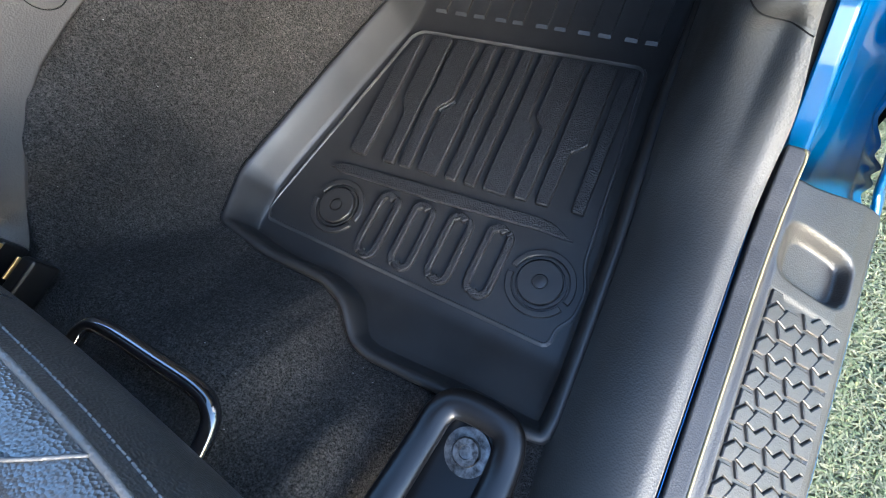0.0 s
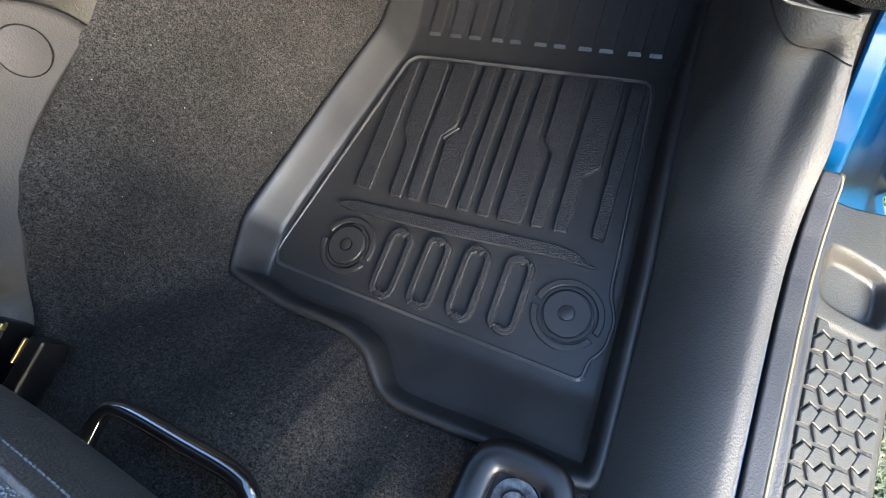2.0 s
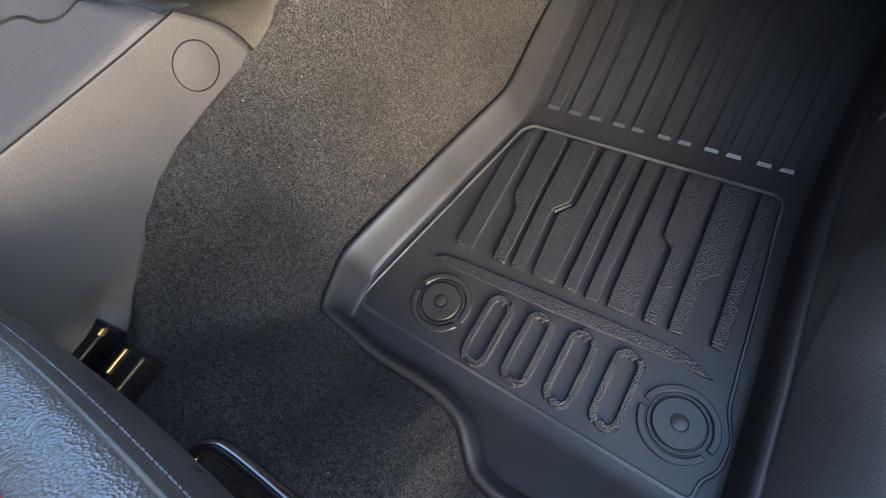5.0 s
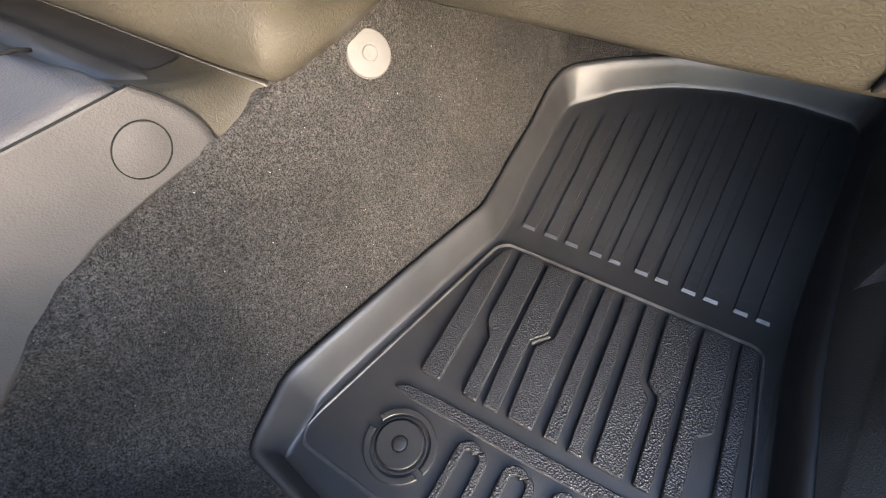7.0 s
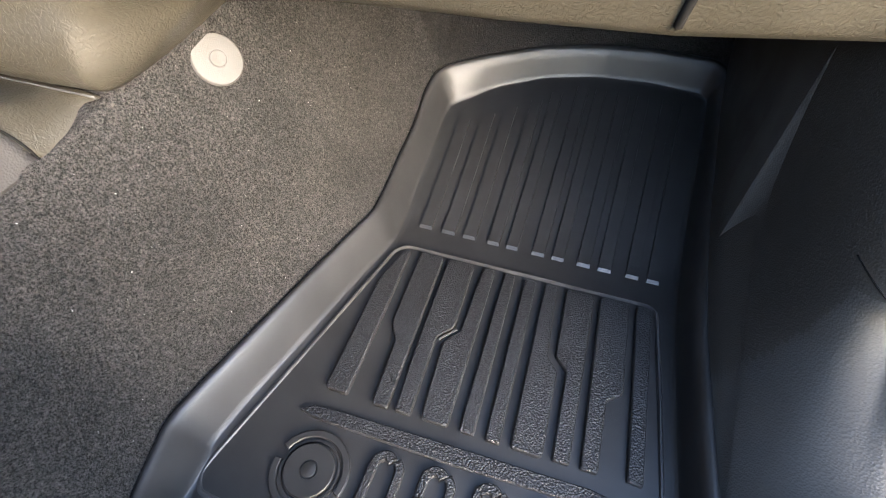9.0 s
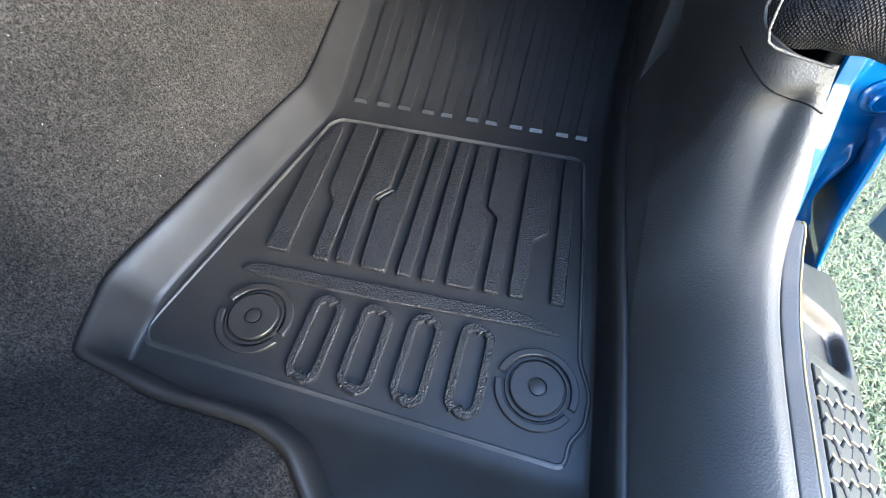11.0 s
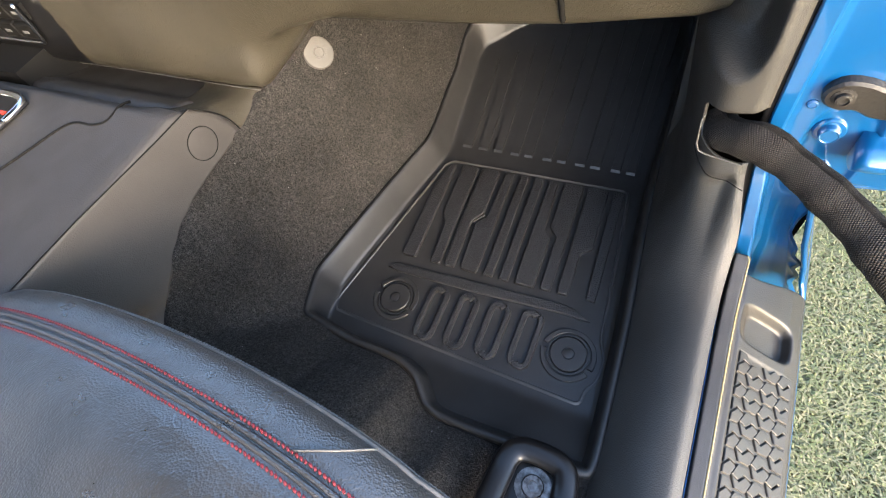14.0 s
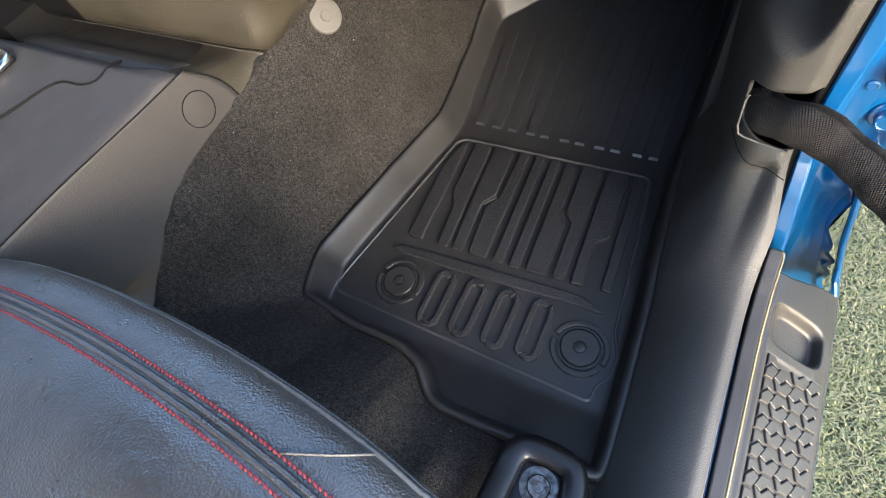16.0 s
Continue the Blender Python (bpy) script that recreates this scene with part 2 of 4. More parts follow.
def tube(path, radius, sides=14, squash=1.0, cap=True, uv=False):
    """Round bar along a path; radius a number or one for each point."""
    p = np.array(path, float)
    n = len(p)
    rad = np.full(n, radius) if np.isscalar(radius) else np.array(radius)
    tan = np.gradient(p, axis=0)
    tan /= np.linalg.norm(tan, axis=1)[:, None]
    up = np.array([0, 0, 1.0]) if abs(tan[0][2]) < 0.9 else np.array([1.0, 0, 0])
    vs = []
    for i in range(n):
        side = np.cross(tan[i], up)
        side /= np.linalg.norm(side)
        up = np.cross(side, tan[i])
        for k in range(sides):
            a = 2 * math.pi * k / sides
            vs.append(p[i] + rad[i] * (math.cos(a) * side + squash * math.sin(a) * up))
    fs = [(i * sides + k, i * sides + (k + 1) % sides, (i + 1) * sides + (k + 1) % sides, (i + 1) * sides + k) for i in range(n - 1) for k in range(sides)]
    if cap:
        fs += [tuple(range(sides))[::-1], tuple((n - 1) * sides + k for k in range(sides))]
    me = mesh_of(vs, fs)
    if uv:
        layer = me.uv_layers.new(name="UVMap")
        run = np.r_[0, np.cumsum(np.linalg.norm(np.diff(p, axis=0), axis=1))]
        for poly in me.polygons:
            ks = [me.loops[l].vertex_index % sides for l in poly.loop_indices]
            wrap = max(ks) - min(ks) > sides / 2
            for l in poly.loop_indices:
                v = me.loops[l].vertex_index
                k = v % sides
                layer.data[l].uv = (run[v // sides] / 0.02, (k + (sides if wrap and k == 0 else 0)) / sides * 5)
    return me


def inset(poly, d):
    """Closed 2D outline moved inwards (counter-clockwise outlines)."""
    p = np.array(poly, float)
    area = 0.5 * np.sum(p[:, 0] * np.roll(p[:, 1], -1) - p[:, 1] * np.roll(p[:, 0], -1))
    s = 1 if area > 0 else -1
    a, b = p - np.roll(p, 1, axis=0), np.roll(p, -1, axis=0) - p
    na = np.c_[-a[:, 1], a[:, 0]] / (np.linalg.norm(a, axis=1)[:, None] + 1e-12)
    nb = np.c_[-b[:, 1], b[:, 0]] / (np.linalg.norm(b, axis=1)[:, None] + 1e-12)
    m = na + nb
    k = np.clip(np.sum(m * na, axis=1), 0.5, 2)
    return p + s * d * m / k[:, None]


def pad(poly, height, at=lambda x, y: 0.0, chamfer=0.0012, foot=0.001):
    """Raised pad on a surface of height at(x, y), with chamfered edges."""
    rings = [(poly, -foot), (poly, height - chamfer), (inset(poly, chamfer), height)]
    n = len(poly)
    vs = [(x, y, at(x, y) + h) for ring, h in rings for x, y in ring]
    fs = [(r * n + k, r * n + (k + 1) % n, (r + 1) * n + (k + 1) % n, (r + 1) * n + k) for r in (0, 1) for k in range(n)]
    fs.append(tuple(2 * n + k for k in range(n)))
    return mesh_of(vs, fs, False)


def ribbon(path, half):
    """2D outline of a band round a 2D path."""
    p = np.array(path, float)
    t = np.gradient(p, axis=0)
    t /= np.linalg.norm(t, axis=1)[:, None]
    nrm = np.c_[-t[:, 1], t[:, 0]]
    return np.r_[p + half * nrm, (p - half * nrm)[::-1]]


def box(lo, hi, bevel=0.0, seg=2):
    bm = bmesh.new()
    bmesh.ops.create_cube(bm, size=1, matrix=Matrix.Translation([(a + b) / 2 for a, b in zip(lo, hi)]) @ Matrix.Diagonal([*(b - a for a, b in zip(lo, hi)), 1]))
    if bevel:
        bmesh.ops.bevel(bm, geom=bm.edges[:], offset=bevel, segments=seg, affect="EDGES", profile=0.5)
    me = bpy.data.meshes.new("mesh")
    bm.to_mesh(me)
    bm.free()
    return me


def disc(r, h, centre, normal=(0, 0, 1), profile=None, n=40):
    """Turned disc: profile of (radius, height) rows from the rim to the centre."""
    rows = profile or [(r, 0), (r, h * 0.7), (r - h * 0.3, h), (0.0, h)]
    q = Vector(normal).to_track_quat("Z", "Y").to_matrix()
    c = Vector(centre)
    vs, fs = [], []
    for rr, hh in rows:
        for k in range(n):
            a = 2 * math.pi * k / n
            vs.append(c + q @ Vector((max(rr, 1e-5) * math.cos(a), max(rr, 1e-5) * math.sin(a), hh)))
    for i in range(len(rows) - 1):
        fs += [(i * n + k, i * n + (k + 1) % n, (i + 1) * n + (k + 1) % n, (i + 1) * n + k) for k in range(n)]
    me = mesh_of(vs, fs)
    me.set_sharp_from_angle(angle=radians(30))
    return me


def smoothstep(a, b, x):
    t = np.clip((x - a) / (b - a), 0, 1)
    return t * t * (3 - 2 * t)


def wobble(x, y, z, s):
    return noise.noise(Vector((x * s, y * s, z * s)))


# ---- floor mat ----
RIM = [(-0.383, -0.083, 0.055), (-0.340, -0.090, 0.053), (-0.296, -0.096, 0.050), (-0.245, -0.095, 0.050), (-0.212, -0.096, 0.050), (-0.180, -0.107, 0.050),
       (-0.160, -0.127, 0.049), (-0.147, -0.140, 0.048), (-0.125, -0.146, 0.048), (-0.079, -0.145, 0.048), (-0.020, -0.142, 0.049), (0.045, -0.143, 0.050),
       (0.066, -0.141, 0.050), (0.068, -0.120, 0.049), (0.066, -0.050, 0.047), (0.062, 0.050, 0.045), (0.056, 0.140, 0.046), (0.050, 0.250, 0.052), (0.050, 0.420, 0.078),
       (0.053, 0.560, 0.112), (0.051, 0.622, 0.134), (0.034, 0.640, 0.139), (-0.040, 0.646, 0.140), (-0.120, 0.643, 0.138), (-0.200, 0.626, 0.134), (-0.280, 0.590, 0.126),
       (-0.334, 0.560, 0.118), (-0.347, 0.543, 0.113), (-0.353, 0.515, 0.099), (-0.351, 0.460, 0.074), (-0.352, 0.400, 0.058), (-0.349, 0.345, 0.048), (-0.346, 0.300, 0.046), (-0.358, 0.248, 0.046),
       (-0.371, 0.190, 0.046), (-0.385, 0.120, 0.046), (-0.402, 0.038, 0.046), (-0.408, 0.000, 0.047), (-0.408, -0.016, 0.048), (-0.392, -0.065, 0.052)]


def floor_z(x, y):
    """Inside of the mat: level, a toe ramp ahead and a heel slope behind."""
    up = 0.33 * (y - 0.345)
    ahead = 0.5 * (up + math.sqrt(up * up + 0.00005)) - 0.0003
    back = 0.46 * (-0.072 - y)
    behind = 0.5 * (back + math.sqrt(back * back + 0.00001)) - 0.0003
    return ahead + behind


def round_corners(pts, r=0.35):
    """Closed line with each corner cut into a short curve, straight between."""
    p = np.array(pts, float)
    out = []
    for i in range(len(p)):
        a, b, c = p[i - 1], p[i], p[(i + 1) % len(p)]
        la, lc = np.linalg.norm(a - b), np.linalg.norm(c - b)
        k = min(0.012, r * la, r * lc)
        s, e = b + (a - b) / la * k, b + (c - b) / lc * k
        for t in (0, 0.25, 0.5, 0.75, 1):
            out.append((1 - t) ** 2 * s + 2 * t * (1 - t) * b + t * t * e)
    return np.array(out)


rim_line = round_corners(RIM)
rim_line = np.array([lerp_line(np.r_[rim_line, rim_line[:1]], t) for t in np.linspace(0, 1, 420, endpoint=False)])


def within(px, py, poly):
    """Which points lie inside a closed outline."""
    hit = np.zeros(len(px), bool)
    q = np.roll(poly, -1, axis=0)
    for (x0, y0), (x1, y1) in zip(poly, q):
        if y0 != y1:
            hit ^= ((y0 > py) != (y1 > py)) & (px < (x1 - x0) * (py - y0) / (y1 - y0) + x0)
    return hit


def mat_mesh():
    n = len(rim_line)
    vs = []
    rows = [(-0.006, -0.030), (-0.0055, -0.006), (-0.003, -0.001), (0.0, 0.0), (0.003, -0.001), (0.006, -0.005)]
    for d, h in rows:
        ring = inset(rim_line[:, :2], d)
        vs += [(x, y, z + h) for (x, y), z in zip(ring, rim_line[:, 2])]
    wide = np.array([0.014 + 0.012 * smoothstep(-0.26, -0.33, x) * smoothstep(-0.075, -0.03, y) for x, y, z in rim_line])[:, None]
    base = inset(rim_line[:, :2], wide)
    top = inset(rim_line[:, :2], 0.0065)
    for f in (0.25, 0.5, 0.75, 0.9, 1.0):
        for k in range(n):
            x, y = top[k] + (base[k] - top[k]) * f
            zb = floor_z(*base[k])
            zt = rim_line[k, 2] - 0.006
            vs.append((x, y, zt + (zb + 0.0005 - zt) * min(1, f * 1.08)))
    lip = inset(rim_line[:, :2], wide + 0.006)
    vs += [(x, y, floor_z(x, y) + 0.0002) for x, y in lip]
    total = len(vs) // n
    fs = [(r * n + k, r * n + (k + 1) % n, (r + 1) * n + (k + 1) % n, (r + 1) * n + k) for r in range(total - 1) for k in range(n)]
    xs, ys = np.linspace(-0.42, 0.072, 150), np.linspace(-0.15, 0.65, 250)
    gx, gy = np.meshgrid(xs, ys, indexing="ij")
    inner = within(gx.ravel(), gy.ravel(), inset(rim_line[:, :2], wide - 0.002))
    first = len(vs)
    vs += [(x, y, floor_z(x, y) - (0.0 if k else 0.03)) for x, y, k in zip(gx.ravel(), gy.ravel(), inner)]
    w = len(ys)
    for i in range(len(xs) - 1):
        for j in range(w - 1):
            f = (i * w + j, i * w + j + 1, (i + 1) * w + j + 1, (i + 1) * w + j)
            if any(inner[k] for k in f):
                fs.append(tuple(first + k for k in f))
    return mesh_of(vs, fs)


floor_mat = thing("floor_mat", mat_mesh(), RUBBER, "black moulded rubber floor mat with raised rim in the footwell", "floor mat")

# edge of the sunk panel
BORDER = [(-0.368, -0.047), (0.030, -0.0575), (0.0315, -0.038), (0.0430, -0.022), (0.0450, 0.008), (0.033, 0.034), (0.0225, 0.174), (0.012, 0.292), (-0.300, 0.289), (-0.312, 0.278), (-0.374, -0.017), (-0.376, -0.035)]
edge = round_corners([(x, y, 0) for x, y in BORDER])[:, :2]


def border_mesh():
    n = len(edge)
    rows = [(0.0, 0.0002), (0.0012, 0.0046), (0.0026, 0.0044), (0.0052, 0.0001)]
    vs = []
    for d, h in rows:
        vs += [(x, y, floor_z(x, y) + h * (0.3 + 0.7 * smoothstep(0.0, 0.18, y))) for x, y in inset(edge, -d)]
    return mesh_of(vs, [(r * n + k, r * n + (k + 1) % n, (r + 1) * n + (k + 1) % n, (r + 1) * n + k) for r in range(3) for k in range(n)], False)


part("panel_border", border_mesh(), RIDGE, floor_mat)

TOP, LOW = 0.284, 0.080
RIBS = [
    [(-0.306, LOW - 0.002), (-0.281, LOW - 0.002), (-0.286, 0.190), (-0.292, TOP - 0.003), (-0.301, TOP - 0.008), (-0.312, 0.230)],
    [(-0.252, LOW - 0.002), (-0.235, LOW - 0.002), (-0.240, 0.160), (-0.247, TOP), (-0.278, TOP), (-0.271, 0.172), (-0.258, 0.154)],
    [(-0.227, LOW - 0.001), (-0.210, LOW - 0.001), (-0.216, 0.172), (-0.201, 0.190), (-0.206, TOP), (-0.240, TOP), (-0.234, 0.160)],
    [(-0.199, LOW), (-0.171, LOW), (-0.175, 0.190), (-0.179, TOP), (-0.194, TOP), (-0.1925, 0.187), (-0.207, 0.169)],
    [(-0.159, LOW + 0.001), (-0.144, LOW + 0.001), (-0.153, TOP), (-0.166, TOP)],
    [(-0.133, LOW + 0.001), (-0.118, LOW + 0.001), (-0.126, TOP), (-0.140, TOP)],
    [(-0.108, LOW + 0.002), (-0.077, LOW + 0.002), (-0.080, 0.174), (-0.093, 0.188), (-0.100, TOP), (-0.115, TOP)],
    [(-0.068, LOW + 0.004), (-0.052, LOW + 0.004), (-0.056, TOP + 0.001), (-0.089, TOP + 0.001), (-0.085, 0.192), (-0.071, 0.178)],
    [(-0.042, LOW + 0.005), (-0.026, LOW + 0.005), (-0.027, 0.158), (-0.012, 0.171), (-0.016, TOP + 0.002), (-0.049, TOP + 0.002)],
    [(0.000, LOW + 0.008), (0.014, LOW + 0.007), (0.009, TOP + 0.002), (-0.008, TOP + 0.002)],
]
for poly in RIBS:
    soft = round_corners([(x, y, 0) for x, y in poly], 0.16)[:, :2]
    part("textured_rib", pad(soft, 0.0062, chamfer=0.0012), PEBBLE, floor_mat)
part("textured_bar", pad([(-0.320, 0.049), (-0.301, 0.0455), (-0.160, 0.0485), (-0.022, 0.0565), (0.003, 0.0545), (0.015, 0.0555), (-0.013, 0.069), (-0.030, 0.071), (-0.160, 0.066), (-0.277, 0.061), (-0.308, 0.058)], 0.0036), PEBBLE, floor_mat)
# light wear on one rib's edge
part("worn_edge", pad([(-0.2135, 0.1725), (-0.2115, 0.1705), (-0.1965, 0.1885), (-0.1985, 0.1905)], 0.0043, chamfer=0.0004), CLIP, floor_mat, "pale scuffed edge")


def hook(cx, cy, side):
    """One half of a slot: a band with a hooked top and bottom."""
    pts = [(0.0042, 0.0370), (0.0008, 0.0405), (-0.0050, 0.0410), (-0.0105, 0.0370), (-0.0130, 0.0280), (-0.0130, -0.0280), (-0.0112, -0.0350), (-0.0072, -0.0395)]
    line = smooth_line([(cx - side * x, cy - side * y) for x, y in pts], 30)
    return ribbon(line, np.r_[np.linspace(0.0052, 0.0042, 8), np.full(22, 0.0042), np.linspace(0.0042, 0.0034, 0)][:, None])


for i in range(4):
    cx, cy = -0.212 + 0.050 * i, -0.0045 + 0.0023 * i
    for side in (-1, 1):
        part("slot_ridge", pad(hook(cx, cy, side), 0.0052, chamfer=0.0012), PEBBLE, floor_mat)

for cx, cy, spots in ((-0.28, 0.0, ((-18, 160), (178, 330))), (0.0, 0.0, ((-20, 166), (178, 328)))):
    for a0, a1 in spots:
        arc = [(cx + 0.0345 * math.cos(radians(a)), cy + 0.0345 * math.sin(radians(a))) for a in np.linspace(a0, a1, 40)]
        part("ring_ridge", pad(ribbon(arc, 0.0035), 0.0036, chamfer=0.0009), RUBBER, floor_mat)
    knob = part("anchor_disc", disc(0.0245, 0.003, (cx, cy, 0), profile=[(0.0290, -0.001), (0.0286, 0.0028), (0.0268, 0.0028), (0.0264, 0.0003), (0.0248, 0.0003), (0.0245, 0.0050), (0.0236, 0.0060), (0.0090, 0.0060), (0.0086, 0.0036), (0.0, 0.0036)]), RUBBER, floor_mat)
    part("anchor_centre", disc(0.0075, 0.001, (cx, cy, 0.0036), profile=[(0.0072, 0), (0.0070, 0.0026), (0.0062, 0.0030), (0.0, 0.0030)]), RUBBER, knob)


def toe_rib(x0, x1, y1, lean):
    """Low rib that runs up the toe ramp, with a sloping end."""
    ys = [0.3285, 0.3320, 0.345] + [0.36 + (y1 - 0.36) * k / 12 for k in range(13)]
    vs, n = [], 4
    for i, y in enumerate(ys):
        h = (0.0, 0.0032, 0.0036)[i] if i < 3 else 0.0038
        w = 0.0008 if h else 0
        s = lean * (y - 0.33)
        for x, hh in ((x0, -0.001), (x0 + w, h), (x1 - w, h), (x1, -0.001)):
            vs.append((x + s, y, floor_z(x, y) + hh))
    fs = [(i * n + k, i * n + k + 1, (i + 1) * n + k + 1, (i + 1) * n + k) for i in range(len(ys) - 1) for k in range(3)]
    fs += [tuple(range(4)), tuple((len(ys) - 1) * n + k for k in range(4))]
    return mesh_of(vs, fs, False)


TOE = [(-0.2995, -0.281), (-0.267, -0.248), (-0.237, -0.219), (-0.203, -0.186), (-0.177, -0.161), (-0.143, -0.126), (-0.117, -0.101), (-0.085, -0.068), (-0.059, -0.042), (-0.025, -0.009), (0.000, 0.015)]
for i, (a, b) in enumerate(TOE):
    part("toe_rib", toe_rib(a, b, min(0.605, 0.515 + 0.018 * i), 0.02 * (i - 5) / 5), RUBBER, floor_mat)

# ---- carpet ----
rim_closed = np.r_[rim_line, rim_line[:1]]
lower_y = sorted((x, y) for x, y, z in RIM[:13])
left_rim = sorted((y, x, z) for x, y, z in RIM[26:] + RIM[:1])


INNER = inset(np.array(RIM)[:, :2], 0.004)
LY, LX, LZ = [a[0] for a in left_rim], [a[1] for a in left_rim], [a[2] for a in left_rim]


LOWER = [(-0.75, 0.10), (-0.30, 0.120), (-0.200, 0.155), (-0.157, 0.187), (-0.107, 0.218), (-0.074, 0.234), (-0.038, 0.246), (0.014, 0.251), (0.081, 0.253)]
CAP_Y, CAP_Z = [p[0] for p in LOWER] + [0.146, 0.165, 0.22, 0.25, 0.6], [p[1] + 0.004 for p in LOWER] + [0.272, 0.290, 0.336, 0.40, 0.42]


front_rim = sorted(RIM[20:28])
FX, FY, FZ = [a[0] for a in front_rim], [a[1] for a in front_rim], [a[2] for a in front_rim]


def carpet_z(x, y, inside):
    if inside:
        return floor_z(x, y) - 0.02
    xr, zr = np.interp(y, LY, LX), np.interp(y, LY, LZ)
    d = max(0.0, xr - x)
    side = zr - 0.012 + (1.2 * d + 13 * d * d) * (1 - 0.45 * smoothstep(-0.02, -0.16, y))
    yb = np.interp(x, [p[0] for p in lower_y], [p[1] for p in lower_y])
    e = yb - y
    steep = 1.05 - 0.85 * smoothstep(-0.10, -0.03, x)
    rise = 0.036 + e * steep if e > 0 else 0.036 + e * 0.3
    rise = 0.165 - 0.03 * math.log1p(math.exp((0.165 - rise) / 0.03))
    if x > -0.33:
        side = zr - 0.012 - (x - xr) * 0.6 if x > xr else side
    k = 0.016
    m = max(rise, side)
    z = m + k * math.log(math.exp((rise - m) / k) + math.exp((side - m) / k)) * (1 - smoothstep(-0.06, 0.05, y)) * 0.8
    z = min(z, 0.42)
    if x < -0.45:
        z = min(z, np.interp(y, CAP_Y, CAP_Z))
    yf, zf = np.interp(x, FX, FY), np.interp(x, FX, FZ)
    if y > yf - 0.01:
        z = max(z, zf - 0.004 + 0.9 * (y - yf))
    folds = 0.0055 * wobble(x, y, 0, 13) + 0.0014 * wobble(x, y, 3, 60)
    return z + folds * smoothstep(0.0, 0.03, max(d, e))


def carpet_mesh():
    xs = np.r_[np.linspace(-0.503, -0.33, 84), np.linspace(-0.326, 0.085, 84)]
    ys = np.r_[np.linspace(-0.62, -0.26, 24), np.linspace(-0.255, 0.60, 196), np.linspace(0.61, 0.76, 12)]
    gx, gy = np.meshgrid(xs, ys, indexing="ij")
    inner = within(gx.ravel(), gy.ravel(), INNER)
    vs = [(x, y, carpet_z(x, y, k)) for x, y, k in zip(gx.ravel(), gy.ravel(), inner)]
    w = len(ys)
    return mesh_of(vs, [(i * w + j, i * w + j + 1, (i + 1) * w + j + 1, (i + 1) * w + j) for i in range(len(xs) - 1) for j in range(w - 1)])


carpet = thing("carpet", carpet_mesh(), CARPET, "charcoal loop-pile car carpet over floor and tunnel", "carpet", kind="structure")

clip_n = (0.80, -0.30, 0.52)
clip = thing("carpet_clip", disc(0.025, 0.004, (-0.449, 0.243, 0.262), clip_n, [(0.0236, -0.003), (0.0236, 0.0005), (0.0222, 0.0022), (0.012, 0.0030), (0.009, 0.0028), (0.0, 0.0028)]), CLIP, "round pale grey plastic clip holding the carpet", "carpet clip")
part("pin", disc(0.0075, 0.002, Vector((-0.449, 0.243, 0.262)) + Vector(clip_n) * 0.0028, clip_n, [(0.0078, 0.0), (0.0075, 0.0018), (0.0068, 0.0022), (0.0, 0.0018)]), CLIP, clip)

# ---- door sill and kick panel ----
PROFILE = smooth_line([(-0.75, 0.0), (-0.30, 0.0), (-0.10, 0.0), (0.02, 0.002), (0.075, 0.010), (0.112, 0.030), (0.140, 0.062), (0.164, 0.105), (0.180, 0.145), (0.187, 0.190), (0.190, 0.260), (0.196, 0.330), (0.21, 0.50)], 120)


def sill_section(u):
    """Across the sill: x, how far it drops, how far it turns ahead."""
    x = 0.066 + (0.149 - 0.066) * u
    drop = 0.074 * (1 - u) ** 2.3 + 0.006 * (1 - u)
    return x, drop


def sill_fn(u, v):
    y, h = lerp_line(PROFILE, v) if v < 1 else PROFILE[-1]
    x, drop = sill_section(u)
    up = smoothstep(0.06, 0.20, h)
    x -= up * 0.016 * (1 - u) + 0.0165 * u * smoothstep(0.04, 0.13, h)
    ahead = 0.155 * max(0, 1 - u / 0.75) ** 3.2 * smoothstep(0.0, 0.12, h)
    z = 0.114 + h
    r = (abs((x - 0.065) / (0.051 + 0.02 * max(0, 0.40 - z))) ** 5 + abs(min(0, z - 0.42) / 0.100) ** 5) ** 0.2
    bowl = 0.050 * (1 - smoothstep(0.80, 1.02, r)) * smoothstep(0.030, 0.062, x)
    scoop = 0.013 * math.exp(-((x - 0.117) / (0.030 if x < 0.117 else 0.0095)) ** 2) * smoothstep(0.004, 0.085, h) * (1 - smoothstep(0.096, 0.114, h))
    roll = smoothstep(0.80, 1.0, u) ** 2
    return x, y + ahead + bowl + scoop + 0.009 * roll * up, z - drop * (1 - up) - 0.25 * scoop - 0.005 * roll * (1 - up)


HOLE = [(0.0845, 0.2450), (0.0815, 0.2520), (0.0797, 0.2780), (0.0818, 0.2840), (0.0880, 0.2868), (0.1620, 0.2960), (0.1620, 0.2310), (0.1020, 0.2400), (0.0900, 0.2425)]


def in_poly(x, y, poly):
    c = False
    for (x0, y0), (x1, y1) in zip(poly, poly[1:] + poly[:1]):
        if (y0 > y) != (y1 > y) and x < (x1 - x0) * (y - y0) / (y1 - y0) + x0:
            c = not c
    return c


def kick_fn(u, v):
    """From the trim's inner edge ahead along the footwell's wall."""
    x, y, z = sill_fn(0, 0.58 + 0.42 * v)
    return x + (0.048 - x) * smoothstep(0, 0.5, u), y + (0.78 - y) * u ** 1.5, z


